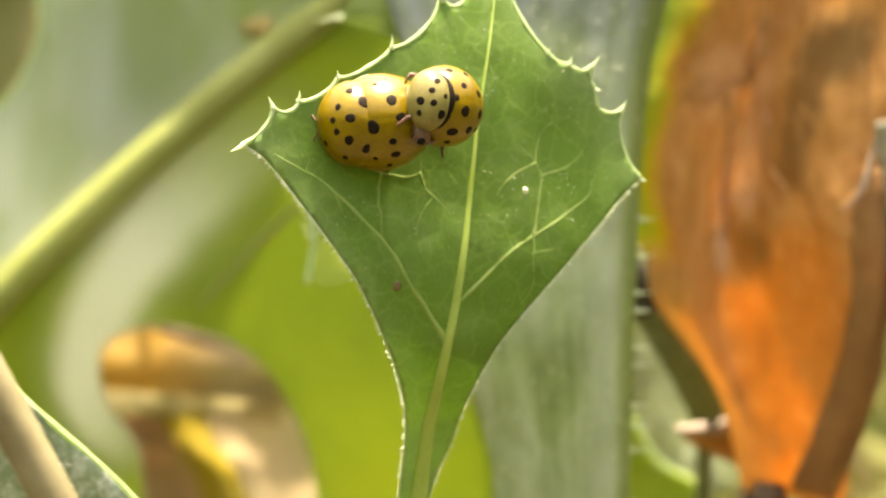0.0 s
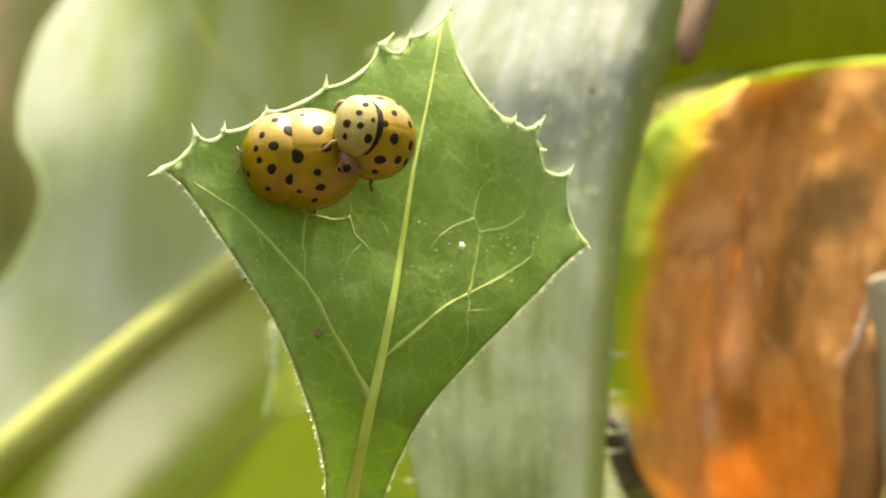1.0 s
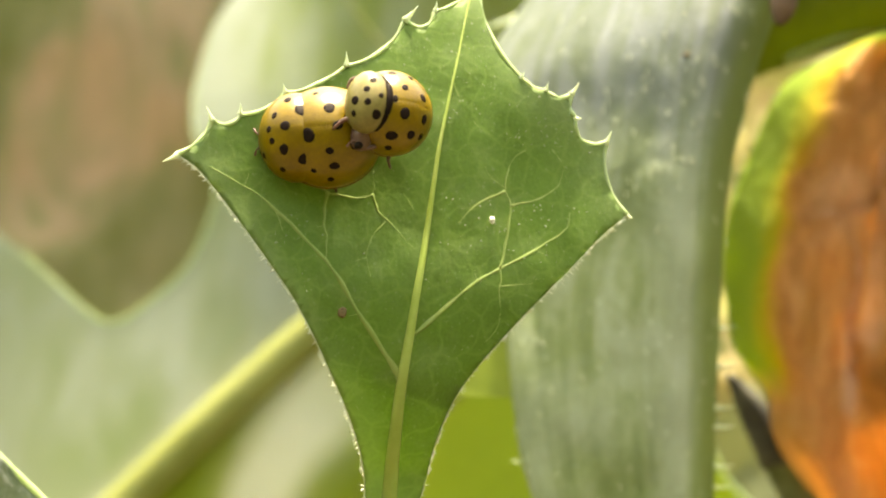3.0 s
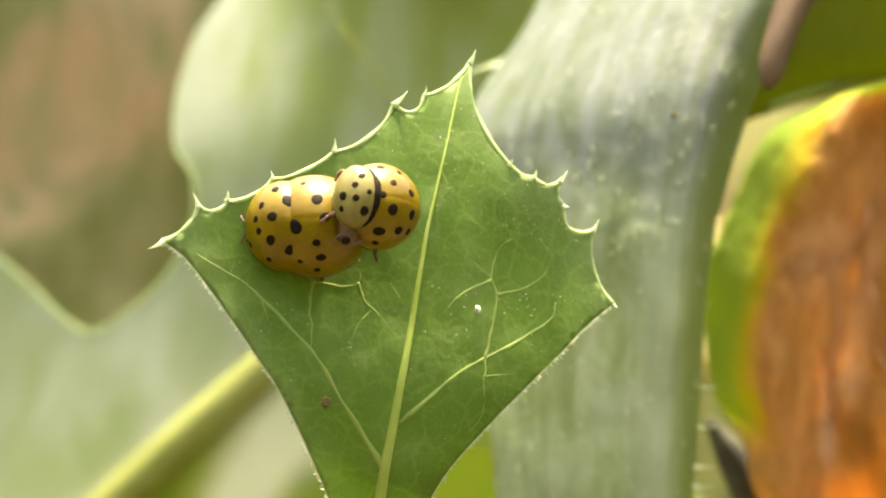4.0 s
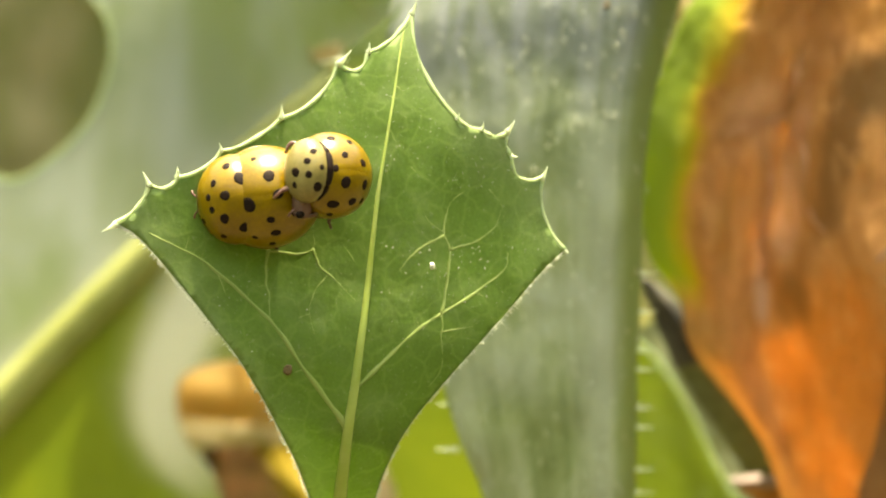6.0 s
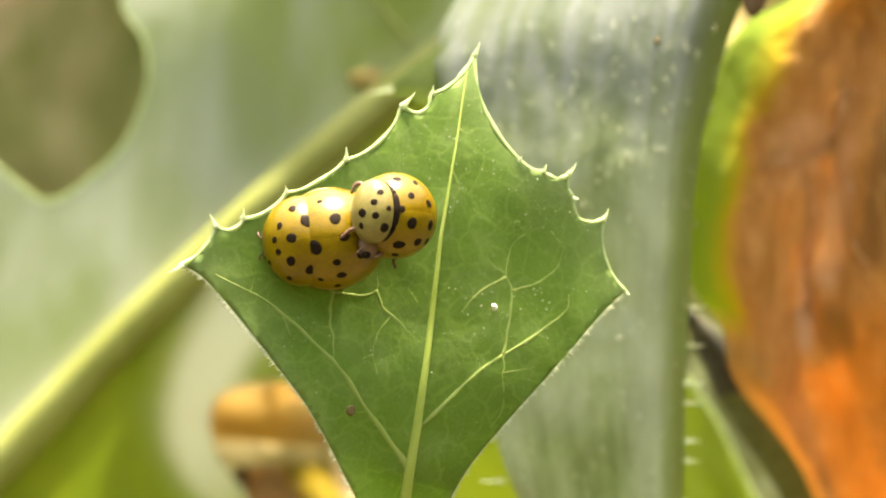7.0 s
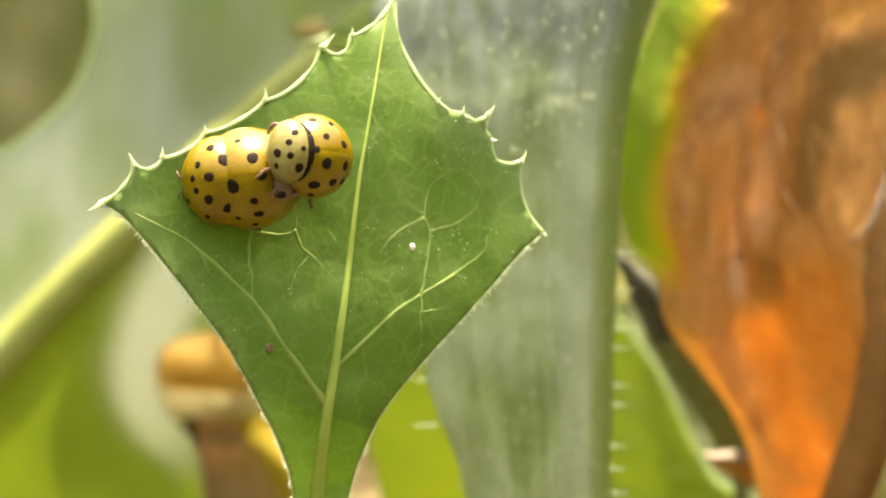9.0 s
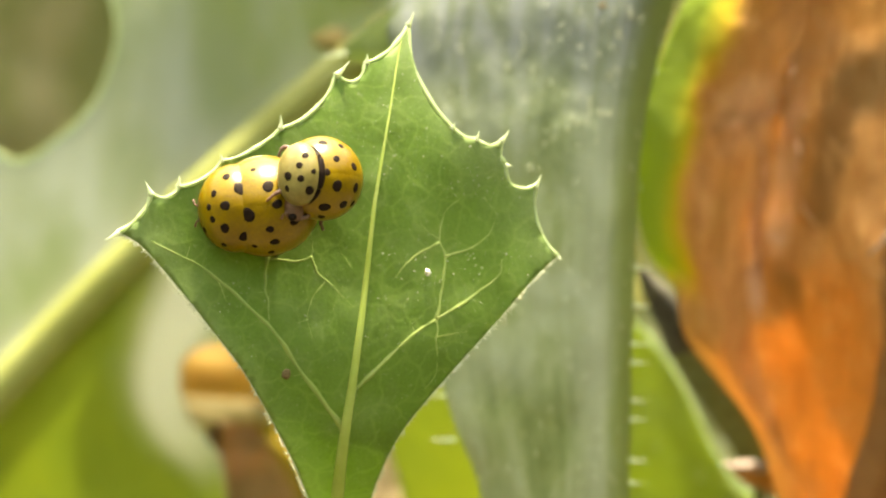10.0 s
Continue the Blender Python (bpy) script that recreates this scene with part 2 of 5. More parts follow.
RIB_LEAF = back_leaf_material()
LIME_LEAF = leaf_material("sunlit yellow green leaf", (0.155, 0.225, 0.020), (0.25, 0.325, 0.045), (0.40, 0.49, 0.14), 0.5, dusty=0.12, patch=0.07, grain=1.0)
RIB = plain_material("thick yellow green rib", (0.185, 0.21, 0.058), (0.27, 0.298, 0.108), 0.25, 0.6, through=(0.28, 0.315, 0.11), share=0.35)
OLIVE_LEAF = streaked_leaf_material("olive green leaf", (0.065, 0.088, 0.010), (0.15, 0.18, 0.02), (0.21, 0.25, 0.05), 0.45, radians(90), (0.25, 0.3, 0.05), 0.2)
BROWN_STEM = plain_material("dry brown stem", (0.06, 0.036, 0.02), (0.11, 0.07, 0.045), 0.6, 0.65)
TAN_STEM = plain_material("tan stem", (0.12, 0.10, 0.055), (0.19, 0.165, 0.10), 0.8, 0.55, through=(0.4, 0.3, 0.1), share=0.1)
DARK_STALK = plain_material("near-black stalk", (0.022, 0.024, 0.024), (0.075, 0.075, 0.055), 0.7, 0.6)
SHRED = plain_material("bleached leaf shred", (0.16, 0.12, 0.095), (0.28, 0.23, 0.195), 0.5, 0.6)


def litter_material():
    """Dead leaves and stalks, each its own mix of tan, olive and dusty pink."""
    n = Nodes("dead leaf litter")
    own = n.add("ShaderNodeNewGeometry").outputs["Random Per Island"]
    own = n.mix(0.8, own, n.ramp(n.noise(0.022, 3.0, 0.5), [(0.36, 0.0), (0.64, 1.0)]))
    hue = n.ramp(own, [(0.0, (0.26, 0.28, 0.09)), (0.35, (0.30, 0.30, 0.12)), (0.6, (0.34, 0.325, 0.145)), (0.8, (0.50, 0.39, 0.24)), (1.0, (0.25, 0.275, 0.08))])
    colour = n.mix(n.ramp(n.noise(0.08, 4.0, 0.6, at=n.stretched(1.0, 1.0, 0.4)), [(0.35, 0.0), (0.7, 0.6)]), hue, (0.34, 0.34, 0.18))
    return n.surface(colour, 0.7, n.bump(n.noise(0.4, 4.0, 0.6), 0.4, 0.4), n.mix(0.3, hue, (0.5, 0.50, 0.24)), 0.65)


LITTER = litter_material()


def old_leaf_material():
    """A dying leaf in broad soft blotches of olive, tan and dusty pink that run along it."""
    n = Nodes("dying olive and tan leaf")
    blotch = n.noise(0.085, 3.0, 0.5, warp=0.5, at=n.stretched(1.0, 1.0, 0.5, 0.2))
    colour = n.ramp(blotch, [(0.30, (0.10, 0.125, 0.022)), (0.42, (0.165, 0.175, 0.055)), (0.52, (0.25, 0.235, 0.11)), (0.60, (0.46, 0.32, 0.205)), (0.70, (0.20, 0.225, 0.09))])
    colour = n.mix(0.25, colour, n.ramp(n.noise(0.5, 4.0, 0.6, at=n.stretched(1.0, 1.0, 0.3)), [(0.3, (0.13, 0.135, 0.05)), (0.7, (0.31, 0.28, 0.16))]))
    return n.surface(colour, 0.65, n.bump(n.noise(0.3, 4.0, 0.6), 0.4, 0.6), colour, 0.4)


OLD_LEAF = old_leaf_material()
YELLOW_LITTER = leaf_material("yellow dead leaf", (0.32, 0.24, 0.030), (0.45, 0.345, 0.055), (0.48, 0.375, 0.07), 0.45, dusty=0.1, patch=0.1, grain=0.6)


def golden_material():
    """A dead leaf, golden at one side and dusty pink at the other, with creamy streaks."""
    n = Nodes("golden to pinkish dead leaf")
    uv = n.add("ShaderNodeUVMap")
    parts = n.add("ShaderNodeSeparateXYZ")
    n.link(uv.outputs["UV"], parts.inputs["Vector"])
    cloud = n.noise(0.12, 4.0, 0.6, warp=0.5)
    gold = n.ramp(cloud, [(0.32, (0.56, 0.335, 0.075)), (0.68, (0.70, 0.46, 0.14))])
    pink = n.ramp(cloud, [(0.32, (0.29, 0.215, 0.15)), (0.68, (0.43, 0.35, 0.26))])
    drift = n.add("ShaderNodeMath")
    drift.operation = "MULTIPLY_ADD"
    drift.inputs[1].default_value = 0.4
    n.link(cloud, drift.inputs[0])
    n.link(parts.outputs["X"], drift.inputs[2])
    colour = n.mix(n.ramp(drift.outputs["Value"], [(0.22, 0.8), (0.34, 0.0), (0.62, 0.0), (0.92, 1.0)]), gold, pink)
    streak = n.ramp(n.noise(0.35, 4.0, 0.6, at=n.stretched(0.35, 1.0, 1.0, 0.35)), [(0.52, 0.0), (0.66, 0.5)])
    colour = n.mix(streak, colour, (0.66, 0.56, 0.30))
    return n.surface(colour, 0.6, n.bump(cloud, 0.4, 0.5), colour, 0.5)


GOLD_LITTER = golden_material()


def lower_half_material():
    """Yellow-green blade; light on its curled gap rim is painted pale, fading outwards (U: nearness, V: strength along
    it).
    """
    n = Nodes("yellow green leaf with painted rim light")
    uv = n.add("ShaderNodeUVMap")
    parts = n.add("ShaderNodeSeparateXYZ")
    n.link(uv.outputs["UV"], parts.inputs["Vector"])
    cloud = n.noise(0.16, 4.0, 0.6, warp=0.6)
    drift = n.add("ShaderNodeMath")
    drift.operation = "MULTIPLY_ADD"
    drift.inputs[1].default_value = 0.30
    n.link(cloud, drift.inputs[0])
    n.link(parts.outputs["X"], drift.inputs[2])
    paling = n.ramp(drift.outputs["Value"], [(0.22, 0.0), (0.45, 0.14), (0.70, 0.58), (0.95, 0.95)])
    paling = n.mix(parts.outputs["Y"], (0.0, 0.0, 0.0), paling)
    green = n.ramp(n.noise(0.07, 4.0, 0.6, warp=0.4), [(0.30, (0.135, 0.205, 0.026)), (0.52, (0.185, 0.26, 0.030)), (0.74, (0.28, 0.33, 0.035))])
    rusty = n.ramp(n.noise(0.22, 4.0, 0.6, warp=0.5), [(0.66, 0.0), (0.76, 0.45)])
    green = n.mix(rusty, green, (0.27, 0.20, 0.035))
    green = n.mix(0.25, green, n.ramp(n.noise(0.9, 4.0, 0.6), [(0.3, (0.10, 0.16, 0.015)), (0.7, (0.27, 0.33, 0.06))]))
    colour = n.mix(paling, green, (0.60, 0.64, 0.56))
    glow = n.mix(paling, n.ramp(n.noise(0.07, 4.0, 0.6, warp=0.4), [(0.3, (0.33, 0.42, 0.13)), (0.74, (0.47, 0.54, 0.15))]), (0.78, 0.82, 0.68))
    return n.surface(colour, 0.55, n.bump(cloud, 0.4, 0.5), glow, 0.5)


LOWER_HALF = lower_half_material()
FOLD_HEM = plain_material("pale hem", (0.42, 0.46, 0.32), (0.58, 0.62, 0.48), 0.4, 0.6, through=(0.65, 0.7, 0.5), share=0.5)
TURNED_EDGE = leaf_material("dull olive leaf back", (0.075, 0.095, 0.035), (0.14, 0.155, 0.07), (0.16, 0.18, 0.07), 0.25, dusty=0.3, patch=0.08, grain=1.0)
DARK_STREAK = plain_material("purplish black streak", (0.012, 0.010, 0.014), (0.04, 0.03, 0.04), 0.5, 0.8)
PALE_LITTER = plain_material("pinkish cream dead leaf", (0.44, 0.38, 0.21), (0.60, 0.53, 0.32), 0.3, 0.6, through=(0.52, 0.45, 0.23), share=0.55)
PINK_LITTER = plain_material("greyish pink dead leaf", (0.46, 0.41, 0.30), (0.66, 0.58, 0.47), 0.16, 0.6, through=(0.72, 0.64, 0.52), share=0.55)


PALE_SIDE = plain_material("greyish pink dry leaf", (0.21, 0.195, 0.155), (0.32, 0.295, 0.245), 0.25, 0.6, through=(0.35, 0.32, 0.22), share=0.3)
RUSSET_LITTER = plain_material("maroon dead leaf", (0.44, 0.31, 0.235), (0.64, 0.49, 0.40), 0.2, 0.65, through=(0.40, 0.25, 0.17), share=0.5)
RUST_SPOT = plain_material("rusty leaf spot", (0.20, 0.17, 0.05), (0.28, 0.20, 0.08), 0.5, 0.7)
WITHERED_FLAP = plain_material("rust brown dead leaf", (0.22, 0.10, 0.03), (0.42, 0.20, 0.06), 0.4, 0.6, through=(0.4, 0.2, 0.05), share=0.2)


def withered_material():
    """Lime margin, a yellow seam and rust-brown dead tissue, by the leaf's own width (the U of its map)."""
    n = Nodes("withered leaf rust orange")
    uv = n.add("ShaderNodeUVMap")
    parts = n.add("ShaderNodeSeparateXYZ")
    n.link(uv.outputs["UV"], parts.inputs["Vector"])
    wander = n.add("ShaderNodeMath")
    wander.operation = "MULTIPLY_ADD"
    wander.inputs[1].default_value, wander.inputs[2].default_value = 0.10, -0.05
    n.link(n.noise(0.35, 3.0), wander.inputs[0])
    across = n.add("ShaderNodeMath")
    across.operation = "ADD"
    n.link(parts.outputs["X"], across.inputs[0])
    n.link(wander.outputs["Value"], across.inputs[1])
    mottle = n.noise(0.9, 5.0, 0.7, warp=0.8, at=n.stretched(1.0, 1.0, 0.45, 0.15))
    dead = n.ramp(n.noise(0.12, 5.0, 0.6, warp=0.5), [(0.32, (0.48, 0.255, 0.09)), (0.68, (0.63, 0.345, 0.135))])
    # place, reach, tone and strength of each patch: stains, painted sun glow, shade in folds
    for u, v, ru, rv, tone, strength in ((0.38, 0.22, 0.20, 0.10, (0.60, 0.36, 0.17), 0.7), (0.60, 0.17, 0.20, 0.07, (0.64, 0.33, 0.10), 0.7), (0.30, 0.34, 0.17, 0.09, (0.66, 0.43, 0.26), 0.75),
                                         (0.62, 0.30, 0.17, 0.09, (0.27, 0.165, 0.075), 0.88), (0.55, 0.40, 0.07, 0.13, (0.25, 0.135, 0.05), 0.9), (0.45, 0.42, 0.05, 0.18, (0.72, 0.48, 0.31), 0.8),
                                         (0.27, 0.48, 0.05, 0.10, (0.46, 0.26, 0.08), 0.7), (0.55, 0.78, 0.27, 0.38, (0.66, 0.285, 0.065), 0.92), (0.46, 0.62, 0.06, 0.12, (0.30, 0.16, 0.055), 0.85),
                                         (0.385, 0.58, 0.045, 0.17, (0.68, 0.46, 0.31), 0.7), (0.13, 0.70, 0.15, 0.09, (0.42, 0.25, 0.09), 0.65), (0.0, 0.74, 0.16, 0.22, (0.28, 0.17, 0.065), 0.9)):
        dead = n.mix(n.mix(strength, (0.0, 0.0, 0.0), n.frayed_oval(parts, u, v, ru, rv, 0.4, 0.4)), dead, tone)
    dead = n.mix(n.ramp(mottle, [(0.34, 0.48), (0.50, 0.0)]), dead, (0.34, 0.15, 0.045))
    dead = n.mix(n.ramp(mottle, [(0.54, 0.0), (0.70, 0.40)]), dead, (0.88, 0.54, 0.26))
    top = n.add("ShaderNodeMath")
    top.operation = "MULTIPLY_ADD"
    top.inputs[1].default_value, top.inputs[2].default_value = 5.0, 0.05
    n.link(parts.outputs["Y"], top.inputs[0])
    rim = n.add("ShaderNodeMath")
    rim.operation = "MINIMUM"
    n.link(across.outputs["Value"], rim.inputs[0])
    n.link(top.outputs["Value"], rim.inputs[1])
    live = n.ramp(rim.outputs["Value"], [(0.0, (0.19, 0.29, 0.05)), (0.085, (0.26, 0.37, 0.058)), (0.13, (0.47, 0.45, 0.055)), (0.165, (0.70, 0.43, 0.06))])
    where = n.mix(n.ramp(parts.outputs["Y"], [(0.55, 0.0), (0.66, 0.95)]), n.ramp(rim.outputs["Value"], [(0.15, 0.0), (0.19, 1.0)]), (1.0, 1.0, 1.0))
    colour = n.mix(where, live, dead)
    normal = n.bump(n.noise(0.7, 5.0, 0.65, warp=0.8, at=n.stretched(1.0, 1.0, 0.6, 0.15)), 0.8, 0.7)
    return n.surface(colour, 0.8, normal, n.mix(where, n.mix(0.5, live, (0.56, 0.66, 0.10)), n.mix(0.22, dead, (0.90, 0.60, 0.34))), 0.46)


WITHERED = withered_material()
DRY_RIDGE = plain_material("pinkish pale ridge", (0.60, 0.37, 0.20), (0.74, 0.48, 0.29), 0.5, 0.7, through=(0.74, 0.46, 0.26), share=0.5)
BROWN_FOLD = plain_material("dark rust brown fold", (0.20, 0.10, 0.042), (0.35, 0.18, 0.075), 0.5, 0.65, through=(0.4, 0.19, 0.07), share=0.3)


def beetle_shell(name, low, high, coat, tint):
    """Lacquered wing-case horn: faint mottling, fine pits and a broad soft sheen."""
    n = Nodes(name)
    colour = n.mix(0.35, n.ramp(n.noise(1.1, 3.0, 0.5), [(0.3, low), (0.7, high)]), n.ramp(n.noise(6.0, 4.0, 0.65), [(0.3, tuple(c * 0.6 for c in low)), (0.7, high)]))
    pits = n.add("ShaderNodeTexVoronoi", Scale=11000.0)
    n.link(n.pos, pits.inputs["Vector"])
    dents = n.mix(0.5, pits.outputs["Distance"], n.noise(3.0, 3.0, 0.6))
    normal = n.bump(dents, 0.35, 0.03)
    return n.surface(colour, 0.36, normal, coat=coat, spec=0.12, sub=0.04, sub_mm=0.1, tint=tint, coat_rough=0.30)


YELLOW_SHELL = beetle_shell("lemon yellow shell", (0.094, 0.056, 0.0003), (0.16, 0.104, 0.0005), 0.55, (1.0, 0.80, 0.20))
CREAM_SHELL = beetle_shell("cream shell", (0.115, 0.094, 0.026), (0.19, 0.163, 0.056), 0.45, (1.0, 0.95, 0.75))
PINK_SKIN = plain_material("pinkish brown chitin", (0.085, 0.045, 0.034), (0.17, 0.10, 0.075), 5.0, 0.35, 0.2, 0.3, through=(0.3, 0.14, 0.09), share=0.25)
BLACK_SPOT = plain_material("black spot", (0.006, 0.004, 0.003), (0.013, 0.008, 0.005), 8.0, 0.5, 0.1, 0.0, 0.05)
DARK_SKIN = plain_material("dark brown chitin", (0.03, 0.02, 0.012), (0.08, 0.05, 0.03), 5.0, 0.35, 0.2, 0.2)
BANK = leaf_material("added far weeds", (0.12, 0.14, 0.045), (0.22, 0.22, 0.09), (0.16, 0.18, 0.05), 0.2, (0.30, 0.26, 0.17), 0.4, 0.02, 0.8, 0.2)
# soil darkened for the shade under plants, so less light bounces up
SOIL = leaf_material("soil darkened as if shaded", (0.035, 0.027, 0.017), (0.085, 0.065, 0.042), (0.03, 0.02, 0.01), 0.02, (0.16, 0.13, 0.09), 0.3, 0.02, 0.9, 0.4)


# ---- building helpers ----
def mm(p):
    return Vector((p[0] * 0.001, p[1] * 0.001, (p[2] + RISE) * 0.001))


HOME = {}


def thing(name, base, label, category, group="", kind=""):
    """An Empty at the thing's base (mm); its parts hang below it."""
    ob = new(name)
    ob.empty_display_size = 0.004
    ob.location = mm(base)
    HOME[ob] = ob.location.copy()
    return tagged(ob, label, category, group, kind)


def part(name, mesh, material, parent, label="", kind=""):
    """One mesh object below a thing or a part. mesh: (points in mm, faces[, face uvs]) of the plan."""
    points, faces = mesh[0], mesh[1]
    home = HOME[parent]
    data = bpy.data.meshes.new(name)
    data.from_pydata([mm(p) - home for p in points], [], faces)
    if len(mesh) > 2:
        layer = data.uv_layers.new(name="across")
        for loop in data.loops:
            layer.data[loop.index].uv = mesh[2][loop.vertex_index]
    data.materials.append(material)
    data.polygons.foreach_set("use_smooth", [True] * len(data.polygons))
    data.update()
    ob = new(name, data)
    ob.parent = parent
    HOME[ob] = home
    return tagged(ob, label, "", "", kind)


def thick(ob, mm_thick, crisp=False):
    m = ob.modifiers.new("thickness", "SOLIDIFY")
    m.thickness, m.offset = mm_thick * 0.001, 0.0
    if crisp:
        edge = ob.modifiers.new("crisp rim", "EDGE_SPLIT")
        edge.split_angle = radians(50)
    return ob


def spline(points, steps):
    """Catmull-Rom through points (any dimension); steps per span."""
    p = np.array(points, float)
    p = np.vstack([2 * p[0] - p[1], p, 2 * p[-1] - p[-2]])
    made = []
    for i in range(1, len(p) - 2):
        for s in np.linspace(0, 1, steps, endpoint=False):
            a, b, c, d = p[i - 1], p[i], p[i + 1], p[i + 2]
            made.append(0.5 * (2 * b + (c - a) * s + (2 * a - 5 * b + 4 * c - d) * s ** 2 + (3 * b - a - 3 * c + d) * s ** 3))
    made.append(p[-2])
    return np.array(made)


def tube(path, radii, sides=8, flat=1.0, facing=None, cap=True):
    """A tapered tube along path; flat squeezes it along facing."""
    path = np.array(path, float)
    radii = np.interp(np.linspace(0, 1, len(path)), np.linspace(0, 1, len(radii)), radii)
    points, faces = [], []
    for i, p in enumerate(path):
        way = path[min(i + 1, len(path) - 1)] - path[max(i - 1, 0)]
        way = way / (np.linalg.norm(way) + 1e-9)
        first = np.array(facing if facing is not None else ((0, 1, 0) if abs(way[1]) < 0.9 else (1, 0, 0)), float)
        first = first - way * first.dot(way)
        first /= np.linalg.norm(first)
        second = np.cross(way, first)
        for k in range(sides):
            a = 2 * math.pi * k / sides
            points.append(p + radii[i] * (flat * math.cos(a) * first + math.sin(a) * second))
    for i in range(len(path) - 1):
        for k in range(sides):
            j = (k + 1) % sides
            faces.append((i * sides + k, i * sides + j, (i + 1) * sides + j, (i + 1) * sides + k))
    if cap:
        faces.append(tuple(range(sides))[::-1])
        faces.append(tuple((len(path) - 1) * sides + k for k in range(sides)))
    return points, faces


def sheet(rows, nu=10, nv=10, wobble=0.0, wave=0.25, seed=0, tall=1.0, calm=0.0):
    """A smooth sheet through a small net of rows of points, with crumples of wobble mm; its map runs across and along."""
    across = np.array([spline(r, nu) for r in rows])
    net = spline(across.reshape(len(rows), -1), nv).reshape(-1, across.shape[1], 3)
    points, faces, uvs = [], [], []
    h, w = net.shape[:2]
    for i in range(h):
        for j in range(w):
            p = net[i, j].copy()
            if wobble:
                q = Vector((p[0] * wave + seed, p[1] * wave, p[2] * wave / tall))
                here = wobble * min(1.0, j / (w - 1) / calm) * min(1.0, i / (h - 1) / (0.4 * calm)) if calm else wobble
                p[1] += here * (noise.fractal(q, 0.9, 2.0, 4) * 0.9)
                p[0] += 0.35 * here * noise.noise(q * 1.7 + Vector((7, 3, seed)))
                p[2] += 0.35 * here * noise.noise(q * 1.7 + Vector((1, 9, seed)))
            points.append(p)
            uvs.append((j / (w - 1), i / (h - 1)))
    for i in range(h - 1):
        for j in range(w - 1):
            a = i * w + j
            faces.append((a, a + 1, a + w + 1, a + w))
    return points, faces, uvs


def cut_sheet(outline, depth, spacing):
    """A sheet cut along a closed outline of (x, z); depth(x, z) gives its y."""
    outline = [Vector(p) for p in outline]
    n = len(outline)
    xs, zs = [p.x for p in outline], [p.y for p in outline]
    inner = []
    z = min(zs)
    row = 0
    while z < max(zs):
        x = min(xs) + (0.5 * spacing if row % 2 else 0.0)
        while x < max(xs):
            q = Vector((x, z))
            inside = False
            near = 1e9
            for i in range(n):
                a, b = outline[i], outline[(i + 1) % n]
                if (a.y > z) != (b.y > z) and x < (b.x - a.x) * (z - a.y) / (b.y - a.y) + a.x:
                    inside = not inside
                near = min(near, (a - q).length_squared)
            if inside and near > (0.35 * spacing) ** 2:
                inner.append(q)
            x += spacing
        z += spacing * 0.87
        row += 1
    loops = [(i, (i + 1) % n) for i in range(n)]
    points, _, faces, *_ = geometry.delaunay_2d_cdt(outline + inner, loops, [], 1, 1e-5)
    return [(p.x, depth(p.x, p.y), p.y) for p in points], [tuple(f) for f in faces]


def cone(base, tip, radius, sides=6, bend=(0, 0, 0)):
    """A curved spine from base to tip."""
    base, tip, bend = np.array(base, float), np.array(tip, float), np.array(bend, float)
    path = [base + (tip - base) * s + bend * (s * (1 - s)) for s in np.linspace(0, 1, 6)]
    return tube(path, [radius, radius * 0.62, radius * 0.38, radius * 0.2, radius * 0.06], sides)


def blob(centre, radii, axes=None, rings=8, sides=12, rough=0.0, seed=0):
    points, faces = [], []
    axes = np.eye(3) if axes is None else np.array(axes, float)
    for i in range(rings + 1):
        lat = math.pi * i / rings
        for k in range(sides):
            lon = 2 * math.pi * k / sides
            d = np.array((math.sin(lat) * math.cos(lon), math.sin(lat) * math.sin(lon), math.cos(lat)))
            grow = 1.0 + rough * noise.noise(Vector(d * 1.7) + Vector((seed, seed, 0)))
            points.append(np.array(centre) + axes @ (d * np.array(radii) * grow))
    for i in range(rings):
        for k in range(sides):
            j = (k + 1) % sides
            faces.append((i * sides + k, (i + 1) * sides + k, (i + 1) * sides + j, i * sides + j))
    return points, faces


# ---- soil and far litter ----
def build_setting():
    n = 40
    points, faces = [], []
    for i in range(n + 1):
        for j in range(n + 1):
            x, y = [math.copysign(abs(2 * k / n - 1) ** 4 * 60000.0 + abs(2 * k / n - 1) * 400.0, k - n / 2) for k in (j, i)]
            near = math.exp(-(x * x + y * y) / 250000.0)
            points.append((x, y, -RISE + near * 6.0 * noise.noise(Vector((x * 0.02, y * 0.02, 0))) - 3.0))
    for i in range(n):
        for j in range(n):
            a = i * (n + 1) + j
            faces.append((a, a + 1, a + n + 2, a + n + 1))
    ground = thing("ground", (0, 0, -RISE), "dark brown soil under the weeds, their shade put into its colour", "ground", kind="structure")
    part("soil", (points, faces), SOIL, ground)


build_setting()


